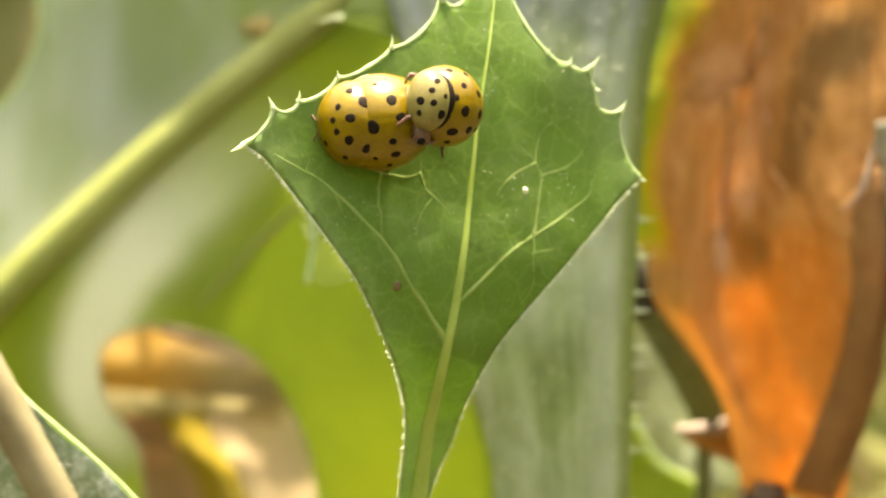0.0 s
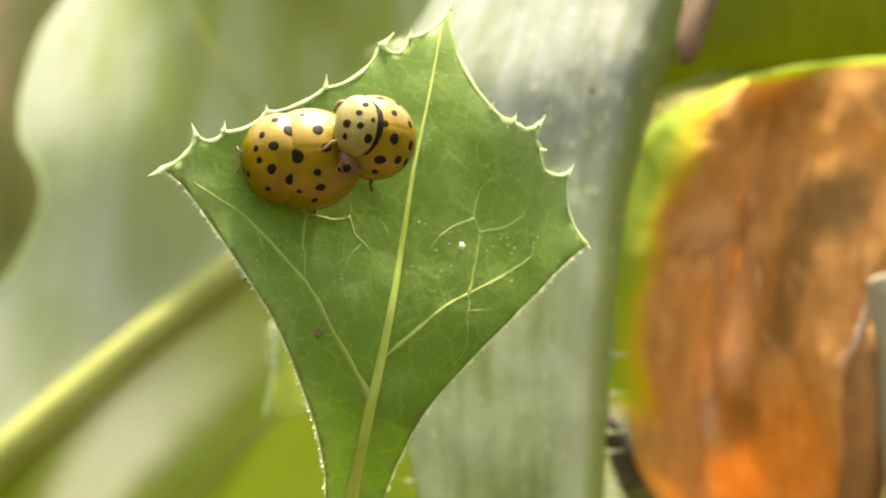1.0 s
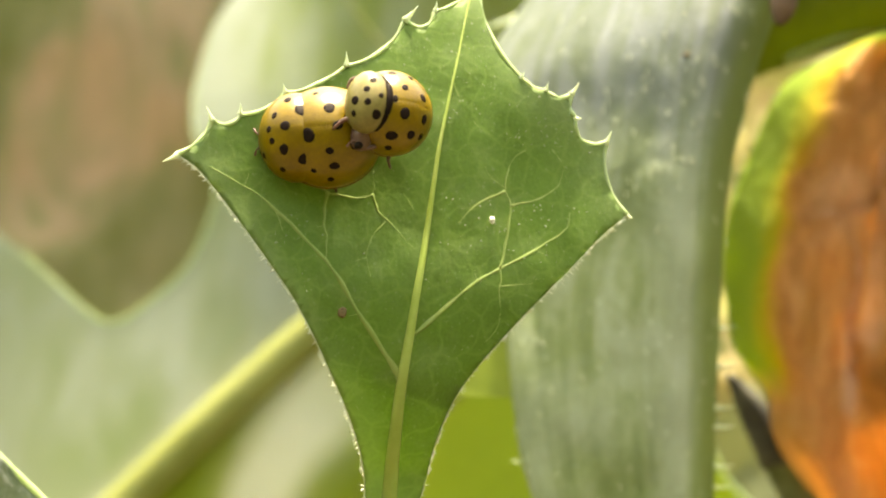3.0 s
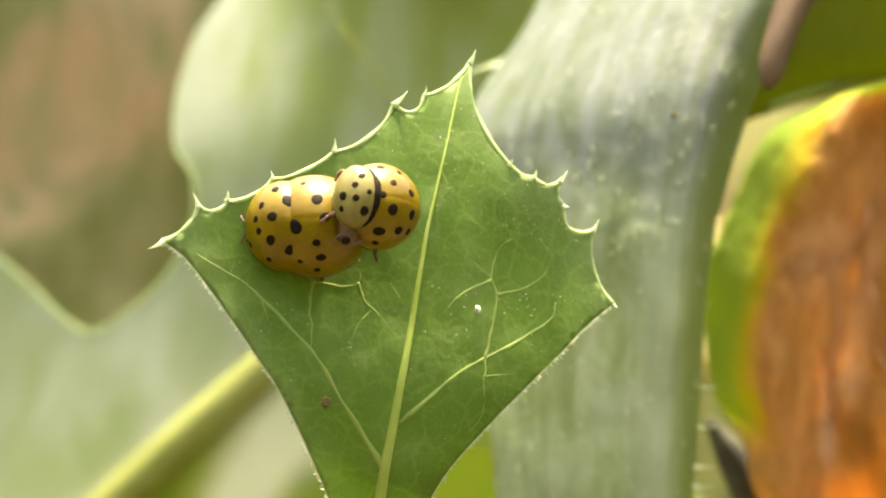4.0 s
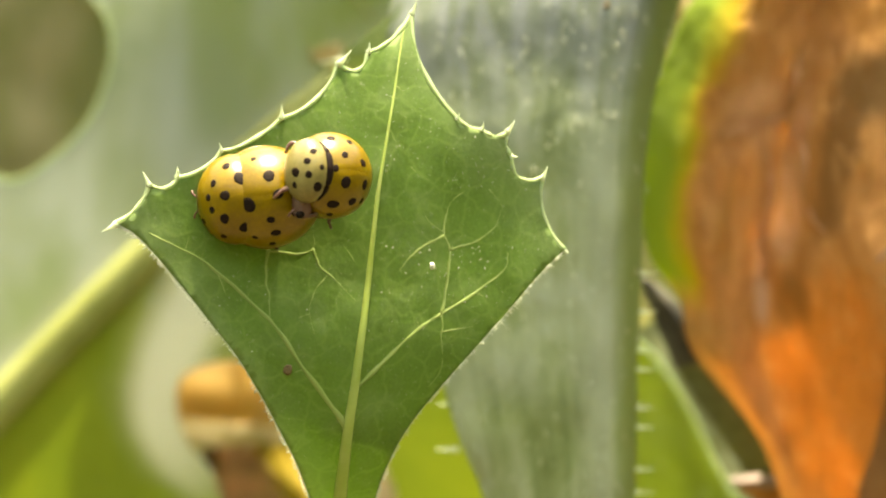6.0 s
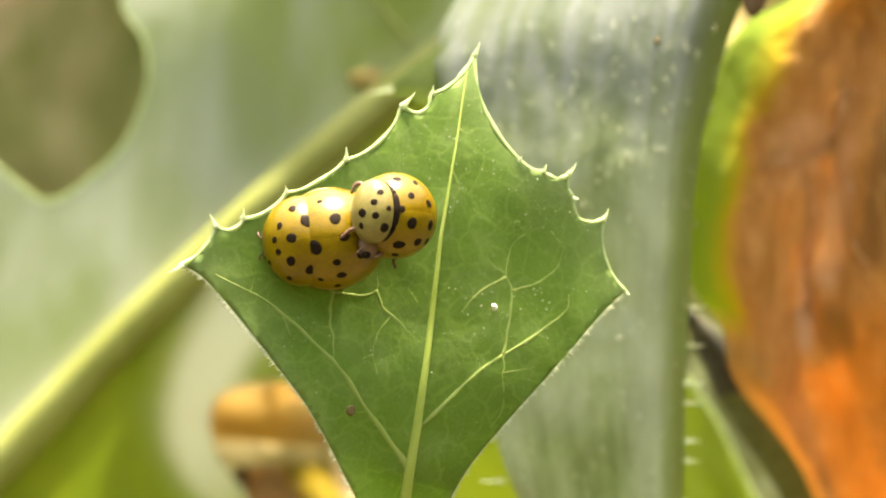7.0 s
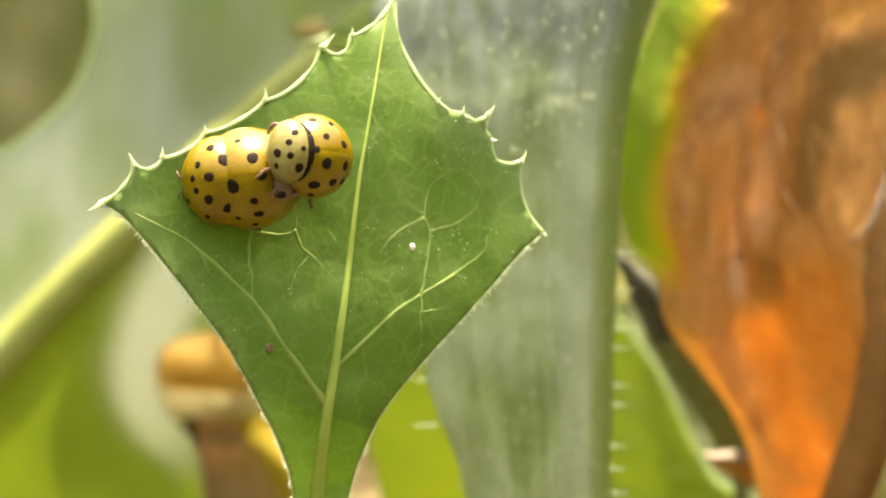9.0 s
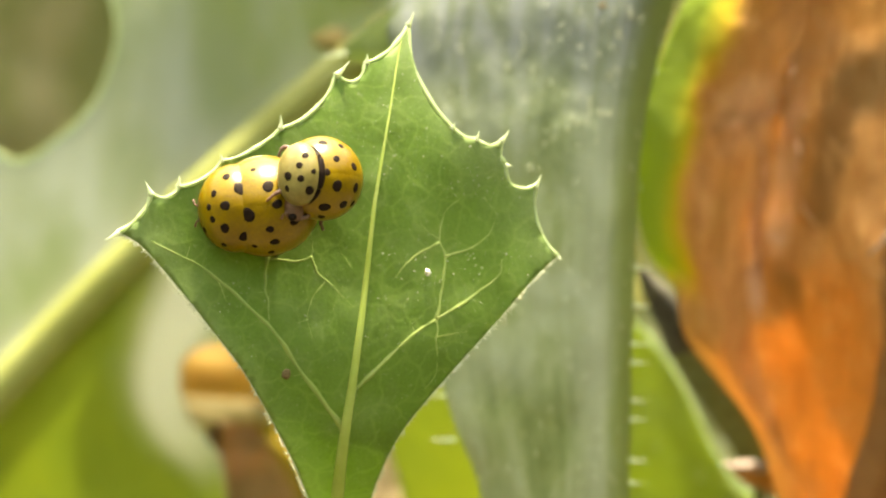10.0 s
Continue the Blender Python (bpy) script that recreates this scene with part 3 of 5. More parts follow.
def build_backdrop():
    """Added dull weeds all round: one rough bank, far behind the plants, and unseen behind the camera to cut low sky
    light.
    """
    around, up = 72, 16
    points, faces = [], []
    for i in range(up + 1):
        h = i / up
        for k in range(around):
            a = 2 * math.pi * k / around
            rough = noise.fractal(Vector((3 * math.cos(a), 3 * math.sin(a), 2.5 * h)), 0.8, 2.0, 4)
            r = 330.0 + 60.0 * h + 45.0 * rough
            top = 230.0 + 70.0 * noise.noise(Vector((2 * math.cos(a), 2 * math.sin(a), 9)))
            points.append((r * math.cos(a), r * math.sin(a), -RISE - 8 + (top + RISE) * h))
    for i in range(up):
        for k in range(around):
            j = (k + 1) % around
            faces.append((i * around + k, i * around + j, (i + 1) * around + j, (i + 1) * around + k))
    bank = thing("backdrop", (0, 330, -RISE), "dull olive and brown weeds all round, added to cut low sky light", "backdrop", kind="structure")
    part("weeds", (points, faces), BANK, bank)


# ---- the leaf in focus ----
def base_bend(z):
    """The leaf's foot bends back towards its stalk."""
    low = max(0.0, -z - 2.5)
    return 0.07 * min(low, 6.5) ** 2 + 0.5 * max(0.0, low - 6.5)


def leaf_depth(x, z):
    """The depth of the focus leaf's face: a tilted plane with the tip leaning back and a faint swell."""
    y = 0.3575 + 0.3407 * x + 0.1017 * z
    y += 0.055 * max(0.0, z - 3.2) ** 2 - 0.24 * math.exp(-((x - 2.9) / 2.2) ** 2 - ((z - 3.0) / 1.6) ** 2)
    y += base_bend(z)
    mid = midrib_x(z)
    y += 0.10 * math.tanh(abs(x - mid) / 0.5) - 0.08
    y += 0.09 * (noise.noise(Vector((x * 0.33, z * 0.33, 2.0)))) + 0.035 * noise.noise(Vector((x * 1.1, z * 1.1, 5.0)))
    return y


def midrib_x(z):
    return float(np.interp(z, [-16.83, -11.92, -8.88, -5.91, -4.64, -2.5, 1.4, 4.5, 6.7, 7.3],
                           [-3.42, -2.95, -2.61, -2.08, -1.83, -1.47, -0.95, -0.38, -0.03, 0.2]))


def arc(a, b, sag, steps=7):
    """From a to b, sagging to the right of the way by sag."""
    a, b = Vector(a), Vector(b)
    way = b - a
    side = Vector((way.y, -way.x)).normalized() * (2 * sag)
    c = (a + b) / 2 + side
    return [a * (1 - s) ** 2 + c * (2 * s * (1 - s)) + b * s ** 2 for s in [k / steps for k in range(steps)]]


def on_leaf(x, z, lift=0.0):
    return (x, leaf_depth(x, z) - lift, z)


def build_focus_leaf():
    plant = thing("thistle_plant", (-9.0, 14.0, -RISE), "green thistle shoot whose spiny-edged leaf carries two ladybirds", "plant")
    # teeth, going round clockwise from the tip: foot of the tooth, point of its spine, sag of the bay after it
    right = [((0.22, 7.20), (0.42, 7.66), 0.34), ((1.62, 3.82), (1.72, 3.98), 0.10), ((2.42, 3.42), (2.49, 3.66), 0.14),
             ((3.24, 3.30), (3.50, 3.68), 0.10), ((3.36, 2.52), (3.58, 2.50), 0.42), ((4.34, 1.72), (4.54, 2.14), 0.27)]
    left = [((-8.85, 0.95), (-9.32, 0.72), 0.16), ((-7.88, 2.05), (-8.05, 2.50), 0.20), ((-7.06, 2.30), (-7.02, 2.64), 0.20),
            ((-5.72, 3.05), (-5.76, 3.30), 0.16), ((-3.88, 3.98), (-3.86, 4.44), 0.30), ((-2.12, 5.62), (-1.66, 6.10), 0.40),
            ((-1.16, 6.00), (-1.10, 6.32), 0.20)]
    tip_right = ((5.02, -0.62), (5.20, -0.74))
    outline = []
    feet = [r[0] for r in right] + [tip_right[0]]
    for i, r in enumerate(right):
        outline += arc(r[0], feet[i + 1], r[2])
    lower_right = spline([tip_right[0], (4.15, -1.40), (3, -2.62), (1.16, -4.53), (-0.32, -6.29), (-1.21, -8.06), (-1.75, -9.78), (-2.43, -11.44), (-2.87, -14.33), (-3.2, -16.83)], 7)
    lower_left = spline([(-3.64, -16.83), (-3.68, -14.33), (-3.65, -11.8), (-3.47, -9.23), (-3.65, -7.69), (-4.19, -6.01), (-5.19, -3.76), (-6.27, -2.11), (-7.27, -0.73), (-8.2, 0.45), left[0][0]], 7)
    outline += [Vector(p) for p in lower_right] + [Vector(p) for p in lower_left[:-1]]
    feet = [r[0] for r in left] + [right[0][0]]
    for i, r in enumerate(left):
        outline += arc(r[0], feet[i + 1], r[2])
    points, faces = cut_sheet(outline, leaf_depth, 0.22)
    blade = part("leaf", (points, faces), LEAF, plant, "green leaf with a pale midrib and spiny wavy edge")
    thick(blade, 0.07)
    # the pale cord along the edge
    ring = [on_leaf(p.x, p.y) for p in outline]
    upper = ring[len(right) * 7 + len(lower_right) + len(lower_left) - 2:] + ring[:len(right) * 7 + 1]
    cord = spline([np.array(p) + 0.05 * np.array(noise.noise_vector(Vector(p) * 0.9)) for p in upper], 3)
    part("margin", tube(cord, [0.072 + 0.05 * noise.noise(Vector((k * 0.16, 0, 0))) for k in range(260)], 7), MARGIN, blade, "pale thickened upper leaf edge")
    for name, line in (("margin", lower_right), ("margin", lower_left)):
        part(name, tube([on_leaf(*p) for p in line], [0.034 + 0.022 * noise.noise(Vector((k * 0.9, 3, 0))) for k in range(60)], 6), SPINE, blade, "thin pale lower leaf edge")
    for foot, point, _ in right + left + [(*tip_right, 0)]:
        big = (Vector(point) - Vector(foot)).length
        a, b = on_leaf(*foot), on_leaf(*point)
        part("spine", cone(a, (b[0], a[1] - 0.12, b[1 + 1]), 0.075 + 0.11 * big, 7, (0.06, 0, -0.04)), SPINE, blade, "straw-coloured spine")
    # midrib, running on below as the stalk
    zs = np.linspace(7.2, -16.83, 60)
    rib = [(midrib_x(z), leaf_depth(midrib_x(z), z) - 0.03, z) for z in zs]
    part("midrib", tube(rib, [0.02, 0.04, 0.075, 0.12, 0.18, 0.26, 0.33, 0.36], 10, 0.7), MIDRIB, blade, "pale yellow-green midrib")
    foot = rib[-1]
    stalk = spline([foot, (-4.6, 1.0, -24), (-6.5, 6.0, -60), (-8.5, 12.0, -110), (-9.0, 14.0, -RISE - 3)], 8)
    part("stem", tube(stalk, [0.36, 0.6, 1.1, 1.8, 2.4], 12), MIDRIB, plant, "yellow-green stalk")
    def vein(width, *line):
        """A raised side vein through points of the blade, thinning to its end."""
        flat = spline([(x + 0.05 * noise.noise(Vector((x * 3, z * 3, 4))), z + 0.05 * noise.noise(Vector((x * 3, z * 3, 9)))) for x, z in spline(line, 3)], 3)
        part("side_vein", tube([on_leaf(x, z, 0.028) for x, z in flat], [(1.15 if width > 0.03 else 0.8) * width * (1.15 - 0.85 * k / 40) * (1.0 + 0.55 * noise.noise(Vector((k * 0.45, line[0][0], line[0][1])))) for k in range(41)], 8, 0.55), VEIN, blade)
    vein(0.075, (-2.15, -6.25), (-2.38, -5.55), (-3.35, -4.01), (-4.21, -2.51), (-4.72, -1.94), (-5.91, -0.72), (-6.92, 0.04), (-7.93, 0.58))
    vein(0.045, (-4.37, -0.13), (-4.48, -0.89), (-4.37, -1.79), (-4.38, -2.32))
    vein(0.045, (-4.9, 0.35), (-4.37, -0.13), (-4.16, -0.18), (-3.55, -0.27), (-2.99, -0.17), (-3.01, 0.6))
    vein(0.042, (-2.99, -0.17), (-2.86, -0.63), (-2.51, -1.01), (-1.64, -1.96))
    vein(0.030, (-2.6, -1), (-3, -1.52), (-3.15, -2.22), (-2.9, -3.13), (-2.55, -3.79))
    vein(0.06, (-1.7, -4.58), (-0.67, -3.65), (0.24, -2.89), (0.98, -2.45), (2.09, -1.83), (3.04, -1.15), (3.2, -0.6))
    vein(0.034, (0.98, -2.45), (1.18, -1.41), (1.29, -0.32), (1.12, 0.15), (1.3, 1), (1.85, 1.45), (2.6, 1.5))
    vein(0.034, (1.29, -0.41), (2.13, -0.18), (2.78, 0.25), (3, 0.9))
    vein(0.034, (1.12, 0.06), (0.29, -0.35), (-0.17, -0.78), (-0.5, -1.2))
    vein(0.03, (0.97, -3.03), (1.89, -2.91), (2.2, -2.6))
    vein(0.030, (1, -2.5), (0.96, -3.12), (0.88, -4.33), (-0.1, -5.19), (-1.27, -5.48))
    vein(0.022, (-0.55, 3.6), (-0.1, 2.6), (0.6, 1.9), (1.3, 1.9), (1.9, 2.4))
    vein(0.025, (-5.9, -0.75), (-5.6, -1.6), (-5, -2.6))
    vein(0.02, (-0.9, 1.2), (-0.1, 0.9), (0.5, 1.2))
    vein(0.026, (2.6, 1.5), (3, 0.9), (3.1, 0.3), (3.25, -0.5))
    vein(0.022, (1.12, 0.15), (0.6, 0.6), (0.5, 1.2), (0.9, 1.9))
    vein(0.022, (-4.42, -1.2), (-5.1, -1.3), (-5.6, -1.05))
    vein(0.022, (-3.15, -2.2), (-3.7, -2.35), (-4.25, -2.45))
    vein(0.024, (-6.9, 0.04), (-6.6, 0.65), (-6.1, 1))
    vein(0.022, (-3.4, -3.95), (-4, -4.1), (-4.6, -4.4))
    vein(0.022, (0.24, -2.89), (0.05, -2.2), (-0.5, -1.2))
    vein(0.022, (2.09, -1.83), (2.5, -2.05), (2.75, -2.3))
    vein(0.022, (1.29, -0.4), (1.9, 0.3), (2, 1), (1.85, 1.45))
    vein(0.022, (-0.35, 4.6), (-0.9, 4.3), (-1.4, 4.5))
    vein(0.022, (-0.3, 4.9), (0.3, 4.4), (0.8, 3.6))
    vein(0.022, (-1.75, -0.6), (-2.2, 0.2), (-2.3, 0.8))
    # white dust on the blade and short pale hairs along the edges
    rng = random.Random(12)
    flecks = ([], [])
    hairs = ([], [])
    def gather(store, mesh):
        store[1].extend(tuple(i + len(store[0]) for i in f) for f in mesh[1])
        store[0].extend(mesh[0])
    spread = [((2.2, 1.0), (1.2, 1.2), 260), ((0.3, 4.6), (0.6, 1.1), 90), ((-0.6, 1.0), (0.5, 3.0), 80), ((1.6, -1.6), (1.3, 1.0), 120), ((-5.4, -2.2), (0.5, 0.9), 40), ((-3.9, -6.8), (0.2, 1.0), 16), ((-1.8, 4.4), (0.5, 0.6), 24), ((-2.5, -2.5), (1.6, 1.4), 26)]
    for (cx, cz), (wx, wz), count in spread:
        for k in range(count):
            x, z = rng.gauss(cx, wx), rng.gauss(cz, wz)
            if not geometry.intersect_point_tri_2d(Vector((x, z)), Vector((-8.2, 0.5)), Vector((4.9, -0.5)), Vector((-2.6, -8.5))) and not geometry.intersect_point_tri_2d(Vector((x, z)), Vector((-4.4, 3.0)), Vector((4.2, 1.0)), Vector((0.0, 6.2))):
                continue
            r = 0.006 + 0.018 * rng.random() ** 4
            gather(flecks, blob(on_leaf(x, z, 0.05), (r * rng.uniform(0.8, 1.6), r * 0.5, r), rings=4, sides=5))
    part("dust", flecks, DUST, blade, "white dust flecks on the blade", "stuff")
    for line, lean in ((lower_left, -1.0), (lower_right, 1.0)):
        for k in range(420):
            i = rng.uniform(0, len(line) - 2)
            p = line[int(i)] + (line[int(i) + 1] - line[int(i)]) * (i % 1)
            a = on_leaf(*p)
            l = rng.uniform(0.04, 0.19)
            tip = (a[0] + lean * l * rng.uniform(0.5, 1.0), a[1] - rng.uniform(0, 0.1), a[2] + l * rng.uniform(-0.9, 0.3))
            gather(hairs, tube([a, tip], [0.022, 0.006], 4))
    part("hairs", hairs, DUST, blade, "short white hairs along the lower edges", "stuff")
    part("blemish", blob(on_leaf(-3.87, -3.91, 0.07), (0.17, 0.03, 0.15), rough=0.5), BLEMISH, blade, "small brown scar on the leaf")
    part("crumb", blob(on_leaf(0.73, -0.89, 0.10), (0.07, 0.05, 0.10), rough=1.3, seed=3), CRUMB, blade, "white crumb stuck on the leaf")
    return plant


build_focus_leaf()
build_backdrop()


# ---- the ladybirds ----
def beetle_axes(ahead, up):
    f = Vector(ahead).normalized()
    u = Vector(up)
    u = (u - f * u.dot(f)).normalized()
    return Matrix((f, u.cross(f), u)).transposed()


def dome_point(direction, centre, radii, lift=0.0):
    d = np.array(direction, float)
    d /= np.linalg.norm(d)
    p = d * np.array(radii)
    nrm = d / np.array(radii)
    nrm /= np.linalg.norm(nrm)
    return np.array(centre) + p + nrm * lift


def spot_mesh(direction, centre, radii, size, long=1.0, turn=0.0):
    """A round or oval spot that lies on an ellipsoid."""
    d = np.array(direction, float)
    d /= np.linalg.norm(d)
    mid = dome_point(d, centre, radii, 0.0)
    nrm = d / np.array(radii)
    nrm /= np.linalg.norm(nrm)
    a = np.cross(nrm, (0, 0, 1) if abs(nrm[2]) < 0.9 else (1, 0, 0))
    a /= np.linalg.norm(a)
    b = np.cross(nrm, a)
    points, faces = [], []
    rings, sides = 4, 14
    for i in range(rings + 1):
        for k in range(sides):
            w = 2 * math.pi * k / sides
            r = size * i / rings * (1.0 + 0.07 * math.sin(2 * w + size * 40) + 0.03 * math.sin(3 * w + size * 90))
            u, v = r * math.cos(w) * long, r * math.sin(w)
            q = mid + a * (u * math.cos(turn) - v * math.sin(turn)) + b * (u * math.sin(turn) + v * math.cos(turn))
            e = (q - np.array(centre)) / np.array(radii)
            e /= np.linalg.norm(e)
            points.append(dome_point(e, centre, radii, 0.012 if i < rings else -0.01))
    for i in range(rings):
        for k in range(sides):
            j = (k + 1) % sides
            faces.append((i * sides + k, (i + 1) * sides + k, (i + 1) * sides + j, i * sides + j))
    return points, faces


def local_part(name, mesh, material, parent, label=""):
    data = bpy.data.meshes.new(name)
    data.from_pydata([Vector(p) * 0.001 for p in mesh[0]], [], mesh[1])
    data.materials.append(material)
    data.polygons.foreach_set("use_smooth", [True] * len(data.polygons))
    data.update()
    ob = new(name, data)
    ob.parent = parent
    return tagged(ob, label)


def half_dome(centre, radii, side, gap, floor):
    """One wing case: the half of an ellipsoid on one side of the seam, shut below."""
    points, faces = [], []
    rings, sides = 26, 24
    for i in range(rings + 1):
        lon = math.pi * i / rings
        for k in range(sides + 1):
            lat = (math.pi / 2 + floor) * k / sides
            d = np.array((math.cos(lon), side * math.sin(lon), 0.0)) * math.sin(lat) + np.array((0, 0, math.cos(lat)))
            p = np.array(centre) + d * np.array(radii)
            p[1] += side * gap
            seam = abs(d[1])
            p[2] -= 0.008 * math.exp(-(seam / 0.05) ** 2)
            if k == sides:
                p = p * np.array((0.97, 0.97, 1)) + np.array((0, 0, 0.0))
            points.append(p)
    n = sides + 1
    for i in range(rings):
        for k in range(sides):
            a = i * n + k
            face = (a, a + n, a + n + 1, a + 1)
            faces.append(face if side > 0 else face[::-1])
    return points, faces


def ladybird(label, centre, ahead, up, collar_material, spots, collar_spots, shell_radii, collar, crescent, skirt, feet, head_at, head_material, legs):
    """A yellow ladybird; its own space runs x ahead, y to its left, z up, in mm. legs: plan points of each leg."""
    bug = new("ladybird")
    bug.empty_display_size = 0.001
    bug.matrix_world = Matrix.Translation(mm(centre)) @ beetle_axes(ahead, up).to_4x4()
    into = bug.matrix_world.inverted()
    tagged(bug, label, "ladybird", "mating ladybirds")
    middle = (0, 0, 0)
    for side in (1, -1):
        case = local_part("wing_case", half_dome(middle, shell_radii, side, 0.0015, skirt), YELLOW_SHELL, bug, "glossy yellow black-spotted wing case")
        for d, r, long, turn in spots:
            if d[1] * side > 0 or (d[1] == 0 and side > 0):
                local_part("spot", spot_mesh(d, middle, shell_radii, r, long, turn), BLACK_SPOT, case)
        lip = []
        for lon in np.linspace(0.12, math.pi - 0.02, 22):
            lat = math.pi / 2 + skirt
            d = np.array((math.cos(lon) * math.sin(lat), side * math.sin(lon) * math.sin(lat), math.cos(lat)))
            lip.append(d * np.array(shell_radii) * np.array((0.985, 0.985, 1.0)))
        local_part("rim", tube(lip, [0.03, 0.055, 0.06, 0.055, 0.04], 7, 0.6, (0, 0, 1)), YELLOW_SHELL, case, "thin flared shell edge")
    local_part("belly", blob((0, 0, feet * 0.33), (shell_radii[0] * 0.90, shell_radii[1] * 0.90, -feet * 0.4), rings=8, sides=16), DARK_SKIN, bug, "brown underside")
    where, radii = collar
    shield = local_part("pronotum", blob(where, radii, rings=18, sides=26), collar_material, bug, "pale shield with black dots")
    for d, r, long, turn in collar_spots:
        local_part("spot", spot_mesh(d, where, radii, r, long, turn), BLACK_SPOT, shield)
    if crescent:
        rim = []
        for a in np.linspace(0.25, math.pi - 0.35, 26):
            for k in np.linspace(1.0, -1.0, 80):
                c = math.sqrt(1 - k * k)
                p = np.array((where[0] + radii[0] * k, radii[1] * c * math.cos(a), where[2] + radii[2] * c * math.sin(a)))
                if np.linalg.norm(p / np.array(shell_radii)) < 1.0:
                    break
            rim.append(p)
        local_part("seam", tube(rim, [0.05, 0.08, 0.12, 0.15, 0.14, 0.09, 0.05], 8), BLACK_SPOT, shield, "black crescent behind the shield")
    face = into @ mm(head_at) * 1000.0
    head = local_part("head", blob(face, (0.36, 0.46, 0.34), rings=10, sides=14, rough=0.15), head_material, bug, "small bent head")
    for side in (1, -1):
        local_part("eye", blob(face + Vector((0.16, side * 0.36, 0.10)), (0.14, 0.13, 0.15), rings=7, sides=10), BLACK_SPOT, head)
        start = face + Vector((0.26, side * 0.16, 0.02))
        local_part("antenna", tube(spline([start, start + Vector((0.14, side * 0.14, -0.06)), start + Vector((0.16, side * 0.26, -0.16))], 5), [0.03, 0.026, 0.045], 6), PINK_SKIN, head)
    for line, material in legs:
        joints = [into @ mm(p) * 1000.0 for p in line]
        leg = local_part("leg", tube(spline(joints[:-1], 5), [0.11, 0.10, 0.08, 0.06], 9), material, bug, "short jointed leg")
        local_part("foot", tube(spline(joints[-2:], 5), [0.06, 0.04, 0.06, 0.02], 7), material, leg)
    return bug


def dots(rows):
    return [(d, 1.03 * r, 1.0 + 0.12 * (k % 3 == 1), 0.7 * k) for k, (d, r) in enumerate(rows)]


LOWER = ladybird("yellow ladybird with black spots clinging to the leaf", (-4.32, -1.42, 1.58), (-1, -0.33, -0.03), (0.31, -0.95, 0.10), YELLOW_SHELL,
    dots((((0.12, -0.37, 0.92), 0.21), ((0.51, 0.16, 0.84), 0.23), ((0.38, 0.78, 0.50), 0.10), ((0.14, 0.47, 0.87), 0.14), ((0.03, 0.73, 0.69), 0.16), ((0.05, 0.93, 0.38), 0.13), ((0.31, -0.73, 0.61), 0.10), ((-0.01, -0.01, 1.00), 0.16), ((-0.33, 0.35, 0.88), 0.18), ((-0.38, -0.42, 0.83), 0.2))),
    dots((((0.32, -0.72, 0.62), 0.14), ((0.05, -0.42, 0.91), 0.21), ((-0.00, 0.65, 0.76), 0.19), ((0.69, -0.36, 0.63), 0.12), ((0.84, -0.06, 0.55), 0.11), ((0.77, 0.21, 0.60), 0.12), ((0.47, -0.07, 0.88), 0.17), ((0.50, 0.43, 0.75), 0.16), ((0.90, 0.43, 0.10), 0.11), ((0.48, 0.80, 0.36), 0.11))),
    (1.72, 1.60, 1.66), ((0.98, 0.0, -0.03), (1.22, 1.42, 1.38)), False, 0.10, -0.36, (-6.15, -1.75, 1.45), YELLOW_SHELL,
    [([(-5.9, -1.5, 0.95), (-6.2, -1.6, 0.87), (-6.37, -1.55, 0.72), (-6.47, -1.5, 0.5)], DARK_SKIN),
     ([(-5.4, -1.2, 0.5), (-5.72, -1.35, 0.27), (-5.78, -1.3, 0.12), (-5.84, -1.25, -0.1)], DARK_SKIN),
     ([(-4.2, -1.1, 0.3), (-4.13, -1.0, -0.04), (-4.24, -0.85, -0.2), (-4.42, -0.8, -0.3)], DARK_SKIN)])
UPPER = ladybird("smaller yellow ladybird mounted on the back of the other", (-2.28, -2.05, 2.22), (-0.70, -0.69, 0.16), (0.69, -0.70, 0.14), CREAM_SHELL,
    dots((((0.25, 0.29, 0.92), 0.20), ((0.34, 0.77, 0.55), 0.19), ((0.19, 0.95, 0.23), 0.13), ((-0.09, 0.68, 0.73), 0.17), ((-0.33, 0.28, 0.90), 0.16), ((-0.24, -0.21, 0.95), 0.15),
          ((0.26, -0.35, 0.90), 0.13), ((0.38, -0.76, 0.52), 0.14), ((-0.02, -0.70, 0.71), 0.12), ((-0.42, 0.62, 0.66), 0.13), ((0.52, -0.02, 0.86), 0.12))),
    dots((((0.72, -0.19, 0.67), 0.115), ((0.66, 0.23, 0.71), 0.115), ((0.41, -0.51, 0.75), 0.12), ((0.15, 0.59, 0.79), 0.17), ((0.12, 0.0, 1.0), 0.09), ((0.97, 0.13, 0.20), 0.16), ((0.88, 0.52, 0.05), 0.11))),
    (1.36, 1.34, 1.25), ((1.12, 0.0, 0.24), (0.62, 1.0, 0.80)), True, 0.35, -0.85, (-3.1, -2.78, 1.42), PINK_SKIN,
    [([(-3.05, -2.6, 1.75), (-3.12, -2.85, 1.80), (-3.45, -3.08, 1.92), (-3.69, -3.12, 1.83), (-3.95, -3.05, 1.61)], PINK_SKIN),
     ([(-2.55, -2.4, 1.43), (-2.72, -2.7, 1.10), (-3.10, -2.92, 1.02), (-3.34, -2.98, 1.17)], PINK_SKIN),
     ([(-2.30, -2.1, 1.25), (-2.32, -2.0, 1.01), (-2.37, -1.9, 0.78), (-2.31, -1.7, 0.52)], DARK_SKIN),
     ([(-2.95, -2.5, 2.95), (-3.12, -2.45, 3.12), (-3.36, -2.4, 3.26), (-3.52, -2.4, 3.16), (-3.6, -2.4, 2.95)], PINK_SKIN)])


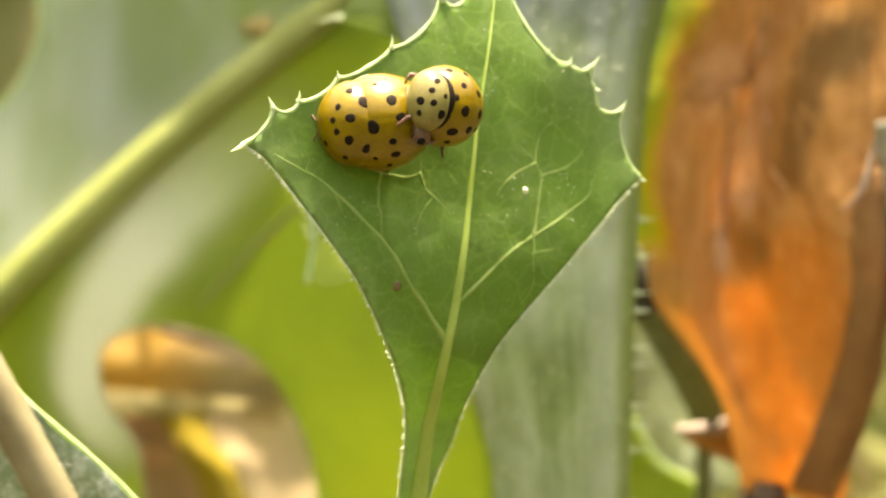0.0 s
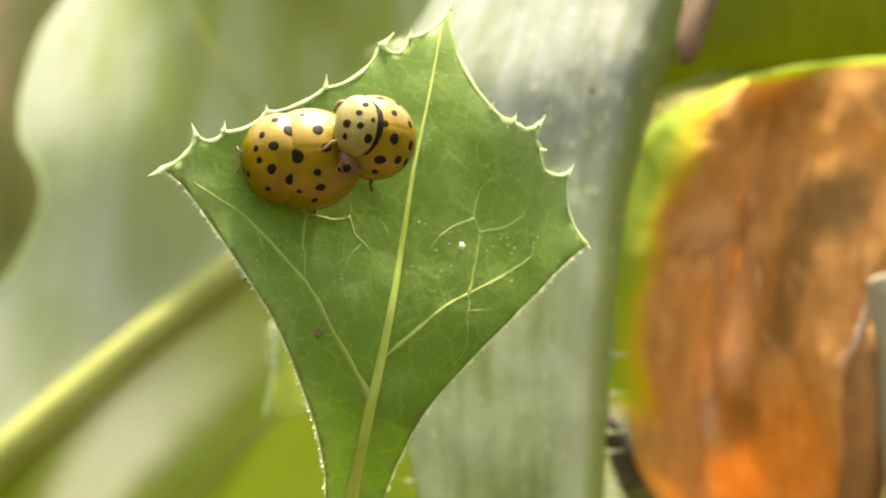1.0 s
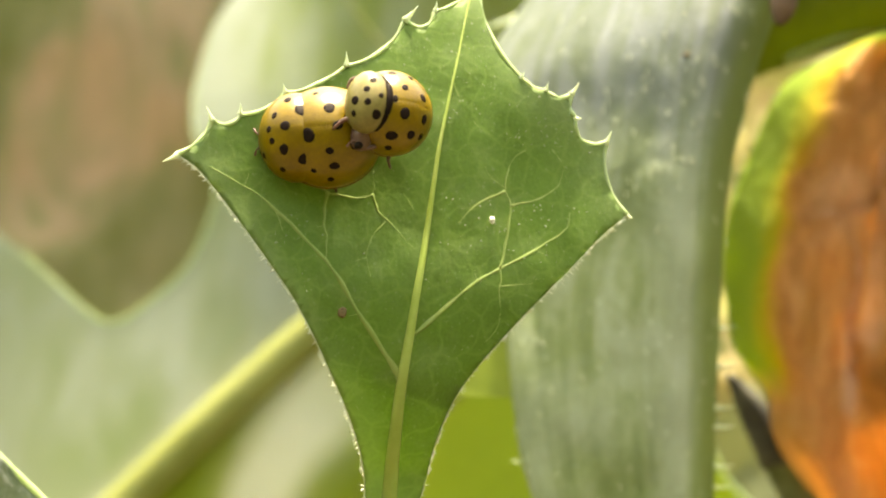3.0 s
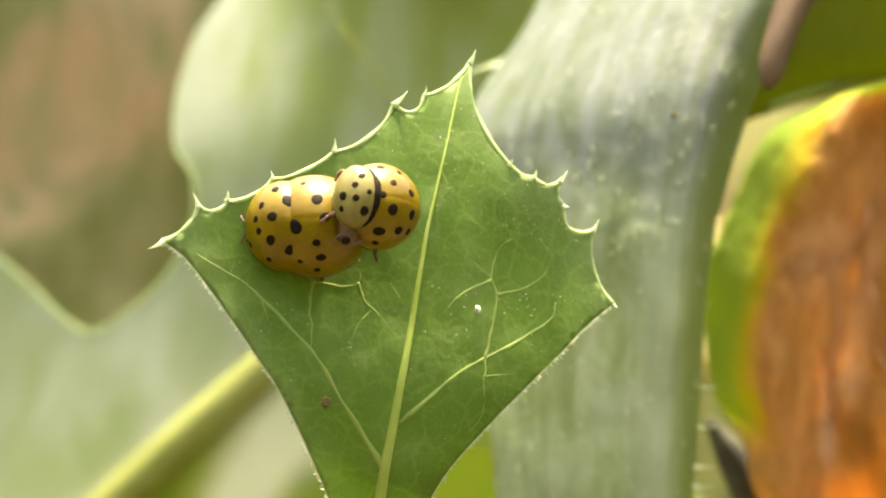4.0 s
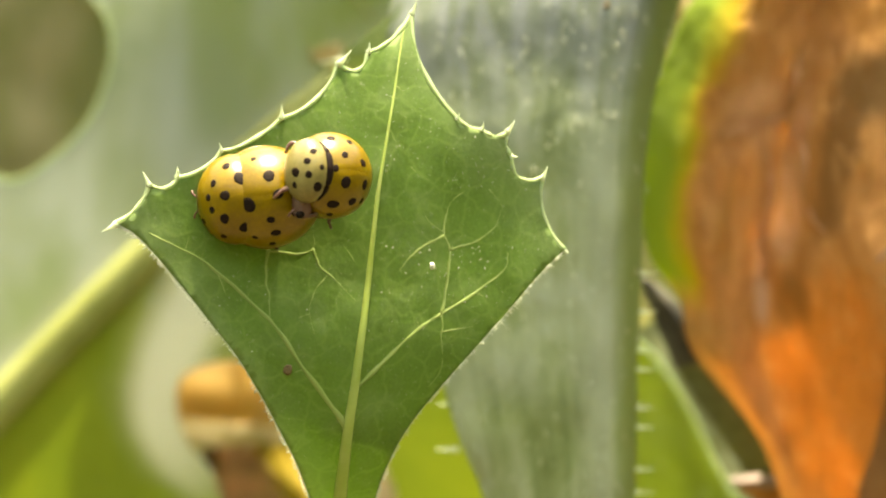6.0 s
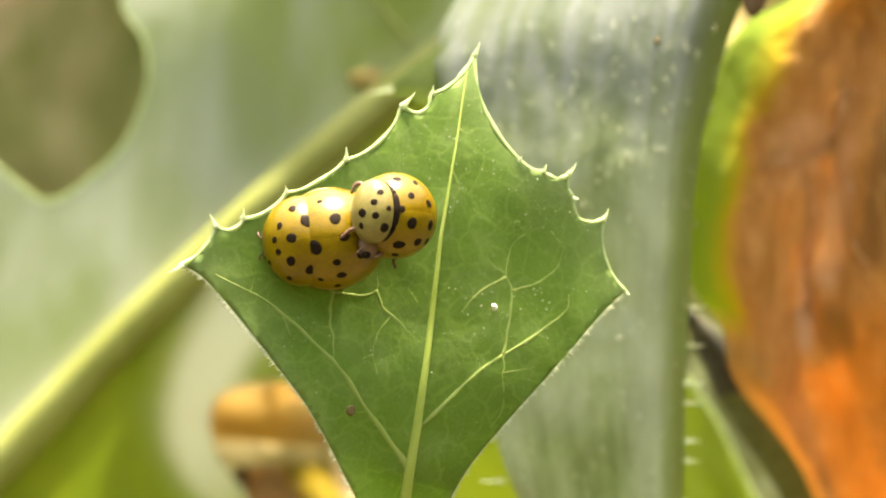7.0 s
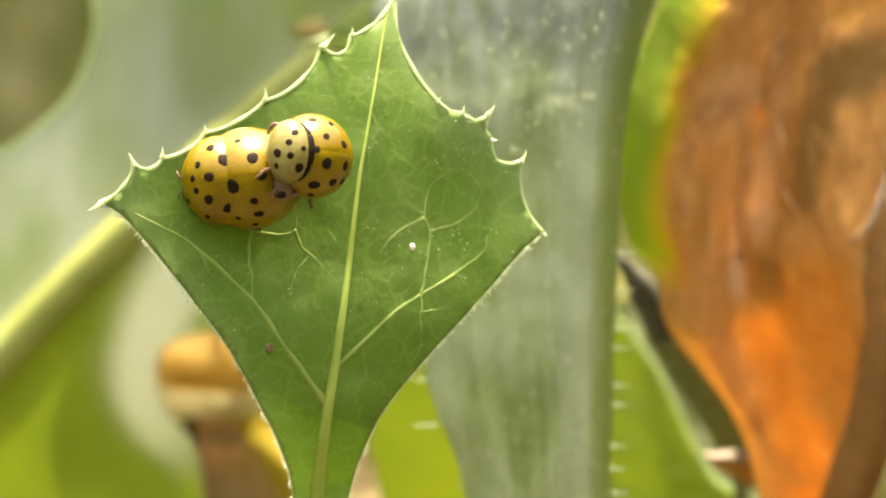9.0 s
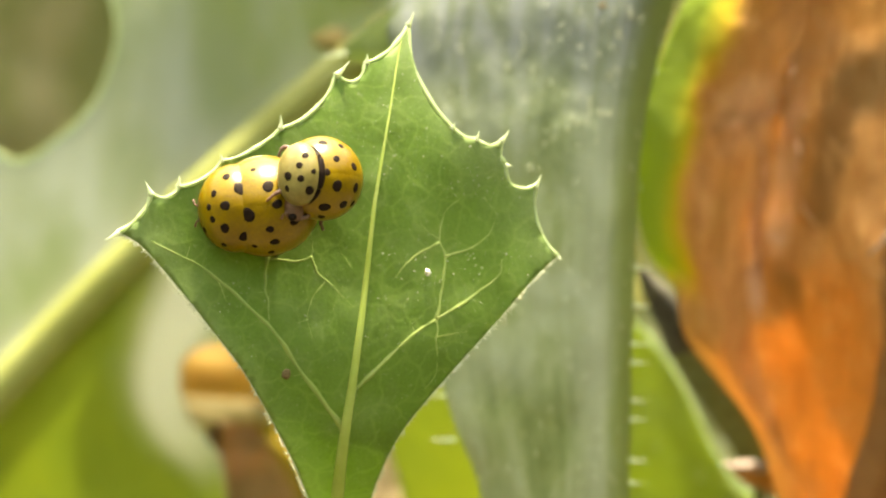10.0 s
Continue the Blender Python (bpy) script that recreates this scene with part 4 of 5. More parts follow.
# ---- the grey-green leaf behind ----
def build_grey_leaf():
    plant = thing("large_thistle", (6.0, 24.0, -RISE), "large arching grey-green waxy thistle leaf with sunlit top", "plant")
    lower = [
        [(3.2, 24, -30), (4.7, 23, -30), (6.2, 22, -30), (7.4, 21.6, -30), (8.2, 23.2, -30)],
        [(2.4, 23.4, -15.4), (4.0, 22, -15.4), (5.9, 21, -15.2), (7.3, 20.6, -15.2), (8.35, 22.4, -15.2)],
        [(0.5, 23.4, -8.6), (3.1, 22, -8), (5.6, 20.8, -7), (7.4, 20.3, -6), (8.65, 22.2, -6)],
        [(-0.4, 25.5, 0), (2.7, 22.8, 0.6), (5.7, 20.7, 1.0), (7.8, 20.1, 1.4), (9.1, 22.2, 1.6)],
    ]
    upper = [
        [(-1.2, 27.6, 4.4), (2.5, 23.7, 4.8), (6.0, 21.0, 5.2), (8.4, 20.35, 5.6), (10.0, 22.3, 5.8)],
        [(-1.7, 29.5, 8.2), (2.7, 24.8, 8.8), (6.6, 21.6, 9.4), (9.4, 20.9, 9.8), (11.4, 22.6, 10)],
        [(1.3, 31.2, 13.6), (5.0, 27.0, 14.4), (8.6, 23.8, 15), (11.6, 22.6, 15.2), (13.7, 23.8, 15.4)],
        [(3.2, 35.2, 20), (7.6, 30.2, 21.5), (11.6, 26.4, 22.5), (14.9, 25.2, 23), (17.6, 26.6, 23)],
    ]
    net = lower + upper
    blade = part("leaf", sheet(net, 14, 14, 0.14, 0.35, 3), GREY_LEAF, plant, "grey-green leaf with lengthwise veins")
    thick(blade, 0.3)
    # raised veins that run up the blade
    rows = np.array(net)
    for k, (col, mixed) in enumerate(((1, 0.5), (2, 0.35), (2, 0.85), (3, 0.35))):
        line = rows[:, col] * (1 - mixed) + rows[:, min(col + 1, 4)] * mixed
        path = spline(line, 10)
        path[:, 1] -= 0.12
        part("side_vein", tube(path, [0.13, 0.10, 0.08, 0.06], 7, 0.5), GREY_LEAF, blade)
    # teeth on the right-hand edge, low down, and on the left lobe
    edge = spline(rows[:, 4], 10)
    for z in (-3.4, -5.2, -6.6, -7.7, -9.0, -10.2, -11.6, -13.0, -14.4, -16.2):
        p = edge[np.argmin(abs(edge[:, 2] - z))]
        part("spine", cone(p, p + np.array((0.9, -0.5, 0.05)), 0.15, 6, (0, 0, -0.15)), SPINE, blade)
    part("lobe", sheet([[(-1.0, 28.6, 4.6), (-1.0, 28.4, 6.4), (-1.0, 28.6, 8.4)], [(-2.6, 29.2, 5.3), (-2.6, 29.0, 6.2), (-2.6, 29.2, 7.3)], [(-4.0, 29.6, 5.7), (-4.0, 29.6, 5.95), (-4.0, 29.6, 6.2)]], 5, 5, 0.1), GREY_EDGE, blade, "dark green pointed lobe")
    part("spine", cone((-3.9, 29.6, 5.95), (-5.3, 29.8, 5.75), 0.13), SPINE, blade)
    part("spine", cone((0.1, 30.6, 11.4), (-2.0, 30.4, 10.75), 0.2), SPINE, blade)
    part("spine", cone((0.9, 23.4, -11.2), (-0.2, 23.0, -11.1), 0.13), SPINE, blade)
    part("spine", cone((0.7, 23.4, -9.2), (0.0, 23.0, -9.1), 0.10), SPINE, blade)
    for at, size in (((7.75, 19.85, 3.3), 0.07), ((5.8, 20.35, -4.55), 0.07), ((6.6, 20.25, 6.1), 0.05), ((7.2, 20.0, -1.4), 0.04), ((4.4, 21.6, -8.8), 0.05)):
        part("crumb", blob(at, (size * 1.1, 0.14, size * 0.6), rough=0.4), DUST, blade, "white fleck")
    part("blemish", blob((7.6, 20.55, 7.8), (0.16, 0.2, 0.12), rough=0.4), BLEMISH, blade, "small brown scar")
    part("lobe", sheet([[(-5.6, 25.1, -1.0), (-3.5, 25.3, -0.6), (0.5, 25.0, 0.0)], [(-5.65, 25.1, -3.0), (-3.5, 25.3, -3.0), (0.5, 25.0, -3.0)], [(-5.9, 25.1, -5.6), (-3.5, 25.3, -5.5), (0.5, 25.0, -5.6)], [(-5.3, 25.1, -6.6), (-3.5, 25.3, -6.3), (0.5, 25.0, -6.4)]], 6, 6, 0.15), LOBE_LEAF, blade, "dull green lobe with a bristly edge")
    rng = random.Random(5)
    down = ([], [])
    skin = sheet(net, 14, 14, 0.14, 0.35, 3)[0]
    for k in range(420):
        p = np.array(skin[rng.randrange(len(skin))]) + np.array((rng.uniform(-0.3, 0.3), -0.16, rng.uniform(-0.6, 0.6)))
        tip = p + np.array((rng.uniform(-0.12, 0.12), -0.06, rng.uniform(0.1, 0.38)))
        mesh = tube([p, tip], [0.035, 0.012], 4)
        down[1].extend(tuple(i + len(down[0]) for i in f) for f in mesh[1])
        down[0].extend(mesh[0])
    part("hairs", down, DUST, blade, "fine white hairs on the leaf", "stuff")
    stalk = spline([(6.0, 22.2, -29), (6.1, 23, -60), (6.0, 24, -RISE - 3)], 8)
    part("stem", tube(stalk, [1.6, 2.2, 2.8], 12), MIDRIB, plant, "thick pale stalk")
    # thin dangling shred with bristles
    shred = spline([(-4.6, 25.6, -0.6), (-5.3, 25.2, -1.6), (-5.6, 25, -2.9), (-5.7, 25, -4.6), (-6.0, 25, -6.4)], 6)
    part("torn_edge", tube(shred, [0.10, 0.14, 0.14, 0.12, 0.14], 8, 0.6), MARGIN, blade, "torn narrow strip with bristles")
    for k, z in enumerate((-2.5, -2.9, -3.3, -3.7, -4.1)):
        part("spine", cone((-5.6, 25, z), (-6.15 - 0.1 * (k % 2), 24.8, z - 0.06), 0.10, 5), SPINE, blade)
    return plant


build_grey_leaf()


# ---- the withered orange leaf and its neighbours ----
def build_withered_leaf():
    plant = thing("withered_leaf", (17.0, 34.0, -RISE), "withered rust-orange leaf with a lime and yellow edge", "leaf")
    crown = [
        [(15.0, 33.1, 9.8), (16.6, 31.3, 10.3), (18.6, 30.5, 10.8), (21.5, 30.1, 11.2), (25, 30.1, 11.5), (30, 31.1, 11.7)],
        [(12.6, 33.45, 8.4), (15.3, 31.05, 8.4), (17.9, 31.65, 8.8), (21.0, 30.05, 8.9), (24.8, 29.85, 9.0), (29.6, 30.65, 9)],
        [(11.1, 33.9, 5.4), (14.3, 31.3, 5.4), (17.2, 32.4, 5.5), (20.4, 29.9, 5.4), (24.2, 29.7, 5.4), (28, 30.3, 5.4)],
        [(9.8, 34.65, 1.4), (12.9, 31.85, 1.4), (16.4, 33.25, 1.8), (19.6, 29.45, 1.6), (22.0, 28.85, 1.4), (24.0, 29.85, 1.2)],
    ]
    foot = [
        [(10.2, 35.2, -3.6), (12.4, 32.6, -3.6), (15.8, 34, -3.6), (19.0, 29.8, -3.6), (21.3, 28.8, -3.6), (22.5, 30.2, -3.6)],
        [(11.7, 35.2, -6.0), (13.1, 33.2, -6.0), (15.9, 34, -6.2), (19.2, 30.3, -6.3), (21.5, 29.2, -6.4), (22.5, 30.6, -6.4)],
        [(12.4, 35.2, -8.8), (13.6, 33.4, -8.9), (16.0, 34, -9), (19.6, 31, -9.2), (21.8, 30, -9.4), (22.6, 31.4, -9.4)],
        [(15.8, 36, -13.6), (16.4, 34.8, -14), (17.2, 34.4, -14.4), (19.5, 33, -15), (21.2, 32.4, -15.2), (22.2, 33, -15.4)],
        [(17.4, 37, -19), (17.8, 36.4, -19), (18.3, 36, -19), (19.4, 35.4, -19.2), (20.8, 35, -19.4), (22.0, 35, -19.6)],
    ]
    net = crown + foot
    skin = sheet(net, 14, 12, 0.95, 0.32, 11, 2.2, 0.35)
    blade = part("leaf", skin, WITHERED, plant, "crumpled rust-orange dead leaf blade")
    cloud = np.array(skin[0])
    def on_skin(x, z, lift):
        """The point of the crumpled blade nearest to (x, z)."""
        near = cloud[np.argmin((cloud[:, 0] - x) ** 2 + (cloud[:, 2] - z) ** 2)]
        return (x, near[1] - lift, z)
    for line, wide in ((((12.4, 0.6), (13.2, 1.9), (14.8, 2.5), (16.6, 2.9), (17.4, 4.6), (17.2, 7.0)), 0.34), (((14.9, 2.4), (15.7, 0.2), (15.5, -2.2), (15.8, -4.6), (15.3, -7.0)), 0.30),
                       (((16.9, 3.0), (17.5, 0.8), (17.6, -1.4), (18.3, -3.0)), 0.24), (((12.9, 1.2), (12.9, -1.2), (12.6, -3.4)), 0.22)):
        path = [on_skin(x, z, 0.05) for x, z in spline(line, 5)]
        part("side_vein", tube(path, [0.06, wide, wide * 1.5, wide, wide * 1.3, 0.05], 8, 0.07), DRY_RIDGE, blade, "pale ridge of the crumpled blade")
    roll = [[(21.3, 28.5, -1.6), (21.8, 28.1, -1.7), (22.4, 28.6, -1.8)], [(20.7, 28.5, -4.4), (21.6, 27.9, -4.6), (22.6, 28.6, -4.8)], [(20.8, 29.0, -8.0), (21.8, 28.4, -8.2), (22.8, 29.2, -8.4)],
            [(20.3, 31.0, -13.0), (21.4, 30.4, -13.4), (22.5, 31.2, -13.8)], [(18.9, 33.8, -18.4), (20.2, 33.2, -18.8), (21.4, 33.8, -19.2)]]
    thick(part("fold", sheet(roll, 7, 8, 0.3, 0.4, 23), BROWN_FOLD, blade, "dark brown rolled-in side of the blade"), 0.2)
    thick(blade, 0.25)
    curl = spline([(21.9, 28.2, 0.4), (21.4, 28.0, -1.6), (20.8, 27.9, -3.0), (20.0, 28.3, -3.9)], 8)
    part("curled_edge", tube(curl, [0.05, 0.16, 0.12, 0.04], 8, 0.6), SHRED, blade, "pale dry curled tear")
    stalk = spline([(18.5, 35.8, -18.4), (19, 36, -40), (17.5, 34.5, -100), (17, 34, -RISE - 3)], 8)
    part("stem", tube(stalk, [0.9, 1.2, 1.5, 1.8], 10), BROWN_STEM, plant, "dry brown stalk")
    return plant


def build_right_side():
    olive = thing("olive_leaf", (27.0, 42.0, -RISE), "olive-green strap leaf lying across above the withered one", "leaf")
    blade = part("leaf", sheet([[(10.6, 36.4, 9.0), (16, 34.2, 10.6), (20, 33.8, 11.0), (26, 33.8, 11.6), (36, 34, 12.2)],
                                [(10.9, 35.8, 11.0), (17, 33.0, 12.2), (21, 32.6, 12.6), (27, 32.6, 13.0), (37, 33.4, 13.4)],
                                [(11.5, 35.2, 13.6), (18, 32.0, 14.6), (22, 31.6, 15.0), (28, 31.6, 15.2), (38, 32.4, 15.4)],
                                [(12.4, 34.4, 16.6), (19, 31.4, 17.4), (23, 31, 17.8), (29, 31, 18), (38, 31.4, 18)]], 10, 10, 0.25, 0.3, 5), OLIVE_LEAF, olive)
    thick(blade, 0.3)
    part("midrib", tube(spline([(12.8, 35.0, 9.9), (16, 33.9, 10.9), (20, 33.5, 11.35), (26, 33.5, 11.9), (36, 33.8, 12.5)], 8), [0.25, 0.35, 0.4, 0.45], 8), MIDRIB, blade)
    part("stem", tube(spline([(36.5, 35, 13.5), (37, 38, -10), (31, 41, -80), (27, 42, -RISE - 3)], 8), [1.0, 1.2, 1.6, 2.0], 10), MIDRIB, olive)

    hook = thing("dead_twig", (30.0, 30.0, -RISE), "dry brown hooked stem beside the grey leaf", "stem")
    path = spline([(11.3, 18.9, 8.7), (11.8, 19.3, 10.8), (12.9, 20.2, 13.2), (15.2, 21.6, 15.0), (19.4, 24, 15.7), (25, 27, 14.5), (30, 30, 0), (30, 30, -60), (30, 30, -RISE - 3)], 8)
    girth = np.interp(np.linspace(0, 8, len(path)), range(9), [0.50, 0.62, 0.78, 0.9, 1.0, 1.0, 1.1, 1.3, 1.6])
    girth[:3] = (0.16, 0.36, 0.46)
    part("tip", tube(path[:13], girth[:13], 12, cap=False), BROWN_STEM, hook, "shrivelled blunt tip")
    part("stem", tube(path[12:], girth[12:], 12, cap=False), BROWN_STEM, hook)

    lime = thing("lime_leaf", (11.0, 62.0, -RISE), "sunlit yellow-green leaf with a pale edge", "leaf")
    edge = [(9.4, 59, -7.6), (10.9, 59, -10.9), (12.3, 59, -12.6), (14.0, 59, -15.3), (15.8, 59, -19.2), (17.4, 59, -21.7), (20.4, 59, -24.3), (23, 59.4, -34), (20, 60, -48)]
    net = [[(3.0 + 0.6 * k, 61.5, z + 1.5), ((3.0 + 0.6 * k + x) / 2, 60.4, z + 0.6), (x, y, z)] for k, (x, y, z) in enumerate(edge)]
    blade = part("leaf", sheet(net, 9, 6, 0.5, 0.15, 8), LIME_LEAF, lime)
    thick(blade, 0.35)
    part("margin", tube(spline(edge, 7), [0.1, 0.16, 0.16, 0.16], 7, 0.7), MARGIN, blade, "pale leaf edge")
    turned = [[(x, y + 0.2, z), (x + 2.2, y + 0.8, z + 1.3), (x + 6.0, y + 3.0, z + 3.6), (x + 10.0, y + 6.0, z + 5.5)] for k, (x, y, z) in enumerate(edge[1:7])]
    part("fold", sheet(turned, 6, 6, 0.3, 0.2, 9), TURNED_EDGE, blade, "dull olive turned-back rim")
    part("stem", tube(spline([(17, 60.6, -46), (12, 62, -90), (11, 62, -RISE - 3)], 8), [0.8, 1.2, 1.6], 10), MIDRIB, lime)

    dark = thing("dark_stalk", (20.0, 50.0, -RISE), "dark rolled strap of a dead leaf beside the withered one", "leaf")
    strap = [((9.9, -5.2), (10.2, -5.3), (10.5, -5.5)), ((10.4, -6.9), (11.0, -6.6), (11.6, -6.5)), ((11.0, -8.4), (11.9, -8.1), (12.7, -8.0)), ((11.6, -9.8), (12.6, -9.5), (13.5, -9.4)),
             ((12.7, -11.6), (13.9, -11.3), (15.0, -11.2)), ((14.2, -13.9), (15.5, -13.5), (16.7, -13.3)), ((15.4, -16.0), (16.5, -15.8), (17.6, -15.6))]
    deep = [36.4, 36.4, 36.6, 36.9, 37.4, 38.6, 40.6]
    rows = [[(x, y - (0.5 if k == 1 else 0.0), z) for k, (x, z) in enumerate(row)] for row, y in zip(strap, deep)]
    thick(part("tip", sheet(rows[:4], 6, 6, 0.1, 0.6, 61), DARK_STALK, dark, "near-black upper end"), 0.2)
    rows[3] = [(x, y + 0.06, z + 0.1) for x, y, z in rows[3]]
    thick(part("blade", sheet(rows[3:], 6, 6, 0.15, 0.5, 62), TURNED_EDGE, dark, "dull olive lower part"), 0.2)
    part("stem", tube(spline([(16.6, 40.8, -15.6), (17.4, 46.5, -24), (19.5, 50, -70), (20, 50, -RISE - 3)], 8), [0.42, 0.5, 0.8, 1.1], 10), TURNED_EDGE, dark)

    shred = thing("pale_shred", (16.5, 47.0, -RISE), "bleached pinkish shred of a dead leaf on a stalk", "leaf")
    blade = part("leaf", sheet([[(14.70, 42, -16.55), (15.70, 41.4, -16.35), (16.80, 41.2, -15.80), (17.90, 41.4, -15.15), (18.90, 42, -14.55)], [(14.80, 41.8, -16.65), (15.80, 41, -16.55), (17.00, 40.6, -16.35), (18.10, 41, -15.75), (19.10, 42, -15.35)],
                                [(14.90, 42.2, -16.80), (15.90, 42, -16.85), (17.10, 42, -16.85), (18.30, 42.2, -16.65), (19.40, 42.6, -16.35)]], 6, 7, 0.15, 0.5, 4), SHRED, shred)
    flap = part("leaf", sheet([[(14.90, 42.3, -16.75), (17.10, 42.1, -16.75), (20.20, 42.6, -16.15)], [(15.90, 42.4, -17.55), (17.90, 42.2, -17.85), (21.20, 42.8, -17.55)], [(17.30, 42.8, -18.35), (19.20, 42.8, -19.15), (21.90, 43, -19.55)]], 6, 6, 0.3, 0.4, 6), WITHERED_FLAP, shred, "rust-brown torn flap")
    thick(flap, 0.2)
    thick(blade, 0.25)
    part("stem", tube(spline([(19.30, 43.0, -18.55), (17.6, 45, -60), (16.5, 47, -RISE - 3)], 6), [0.5, 0.8, 1.1], 8), BROWN_STEM, shred)

    pale = thing("pale_leaf", (27.0, 31.0, -RISE), "pale greyish-pink dry leaf standing beside the withered one", "leaf")
    blade = part("leaf", sheet([[(21.5, 27.6, 0.5), (22.6, 27.0, 0.9), (24, 26.8, 0.6), (28, 27.5, -0.4)], [(22.0, 27.9, -2.2), (23.4, 26.8, -2.2), (26, 26.8, -2.2), (31, 28, -2.2)],
                                [(22.6, 28.4, -8), (24.4, 27.2, -8), (27, 27.2, -8), (32, 28.4, -8)], [(23.5, 29.4, -18), (25.5, 28.2, -18), (28, 28.2, -18), (31.5, 29.4, -18)],
                                [(26, 30.4, -34), (26.8, 30, -34), (27.6, 30, -34), (28.6, 30.4, -34)]], 9, 9, 0.4, 0.3, 21), PALE_SIDE, pale)
    thick(blade, 0.25)
    part("stem", tube(spline([(27.2, 30.1, -33), (27, 31, -90), (27, 31, -RISE - 3)], 6), [0.8, 1.2, 1.6], 8), MIDRIB, pale)


build_withered_leaf()
build_right_side()


# ---- the big leaf far behind, with its slanting rib ----
def rib_z(x):
    return -0.0052 * x * x + 0.70 * x + 9.57


def build_rib_leaf():
    plant = thing("broad_thistle", (-6.0, 75.0, -RISE), "broad thistle leaf with a thick slanting yellow-green rib", "plant")
    xs = (-46, -38, -30, -22, -14, -6, 3, 12)
    rib = [(x, 65.2, rib_z(x)) for x in xs]
    # upper half of the blade: cut along the bay at its left
    bay = [tuple(p) for p in spline([(-16.8, 40), (-17.8, 30), (-19.8, 23.6), (-22.4, 19.4), (-23.3, 16), (-23.6, 13.4), (-23.2, 11.0), (-22.0, 9.3), (-21.6, 7.2), (-22.1, 5.0),
                                     (-23.5, 2.3), (-26.3, -0.1), (-28.8, -1.2), (-31.0, 0.0), (-33.6, 2.1), (-37, 4.6), (-46, 11)], 4)]
    outline = [(x, rib_z(x)) for x in np.linspace(-46, 9, 24)] + [(9, 40)] + bay
    def upper_depth(x, z):
        h = z - rib_z(x)
        return 65.5 + 0.02 * h + 0.36 * max(0.0, -x - 14.0) * (1.0 - math.exp(-max(0.0, h) / 16.0)) + 0.4 * noise.noise(Vector((x * 0.09, z * 0.05, 1))) + 0.40 * math.log1p(math.exp(min(40.0, (z - 11.5) / 2.0))) * 2.0 / (1.0 + math.exp((x + 15.0) / 1.6))
    points, faces = cut_sheet(outline, upper_depth, 1.1)
    upper = part("leaf_half", (points, faces, [((z - rib_z(x)) / 20.0, 0.0) for x, _, z in points]), RIB_LEAF, plant, "pale grey-green upper half of the blade")
    thick(upper, 0.10, True)
    rim = [np.array((x, upper_depth(x, z), z)) for x, z in bay[12:60]]
    part("margin", tube(rim, [0.06, 0.10, 0.13, 0.10, 0.06], 7), MARGIN, upper, "thin pale edge of the bay")
    arch = [(-15.9, -60)] + [tuple(p) for p in spline([(-15.8, -30), (-15.9, -25), (-16.0, -22.4), (-16.6, -20.6), (-17.8, -19.0), (-18.4, -17.0), (-18.3, -15.0), (-17.6, -13.9), (-16.2, -13.3), (-13.7, -13.1),
                                            (-10.2, -14.3), (-7.5, -16.5), (-5.4, -20.4), (-4.2, -24.8), (-3.7, -32)], 3)] + [(-3.5, -60)]
    outline = [(-46, -60)] + arch + [(9, -60), (9, 14)] + [(x, rib_z(x)) for x in np.linspace(7, -46, 24)]
    def lower_depth(x, z):
        h = rib_z(x) - z
        return 65.5 + 0.21 * h + 1.2 * noise.noise(Vector((x * 0.11, z * 0.06, 6)))
    # crest of the pale band: light on the curled rim, put into the colour
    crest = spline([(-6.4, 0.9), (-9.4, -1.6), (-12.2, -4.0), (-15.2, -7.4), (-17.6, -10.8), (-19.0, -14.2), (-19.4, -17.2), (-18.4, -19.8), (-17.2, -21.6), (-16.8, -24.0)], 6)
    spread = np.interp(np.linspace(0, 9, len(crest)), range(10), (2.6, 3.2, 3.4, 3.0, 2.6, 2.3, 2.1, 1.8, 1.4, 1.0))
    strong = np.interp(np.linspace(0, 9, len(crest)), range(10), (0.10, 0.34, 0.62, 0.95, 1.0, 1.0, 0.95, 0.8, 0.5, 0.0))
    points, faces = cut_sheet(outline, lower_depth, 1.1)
    sheen_map = []
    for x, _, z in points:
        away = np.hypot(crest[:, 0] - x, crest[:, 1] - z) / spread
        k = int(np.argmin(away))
        sheen_map.append((math.exp(-0.9 * away[k] ** 2), strong[k]))
    lower = part("leaf_half", (points, faces, sheen_map), LOWER_HALF, plant, "sunlit yellow-green lower half of the blade with painted rim light")
    thick(lower, 0.16, True)
    part("rib", tube(spline(rib, 6), [1.45, 1.38, 1.30, 1.22, 1.15, 1.0], 14), RIB, plant, "thick pale yellow-green rib")
    hem = [np.array((x, lower_depth(x, z) - 0.05, z)) for x, z in arch[3:34]]
    part("margin", tube(hem, [0.04, 0.08, 0.10, 0.08, 0.05], 8), FOLD_HEM, lower, "pale rolled rim of the gap")
    part("side_vein", tube(spline([(x, lower_depth(x, z) - 0.15, z) for x, z in ((-5.0, -5.4), (-7.6, -7.6), (-10.2, -10.4), (-12.2, -12.3))], 6), [0.30, 0.26, 0.2, 0.1], 8, 0.6), RIB, lower, "faint yellow side vein")
    part("blemish", blob((-7.3, upper_depth(-7.3, 6.4) - 0.35, 6.4), (1.0, 0.07, 0.5), rough=1.4), RUST_SPOT, upper, "rusty spot")
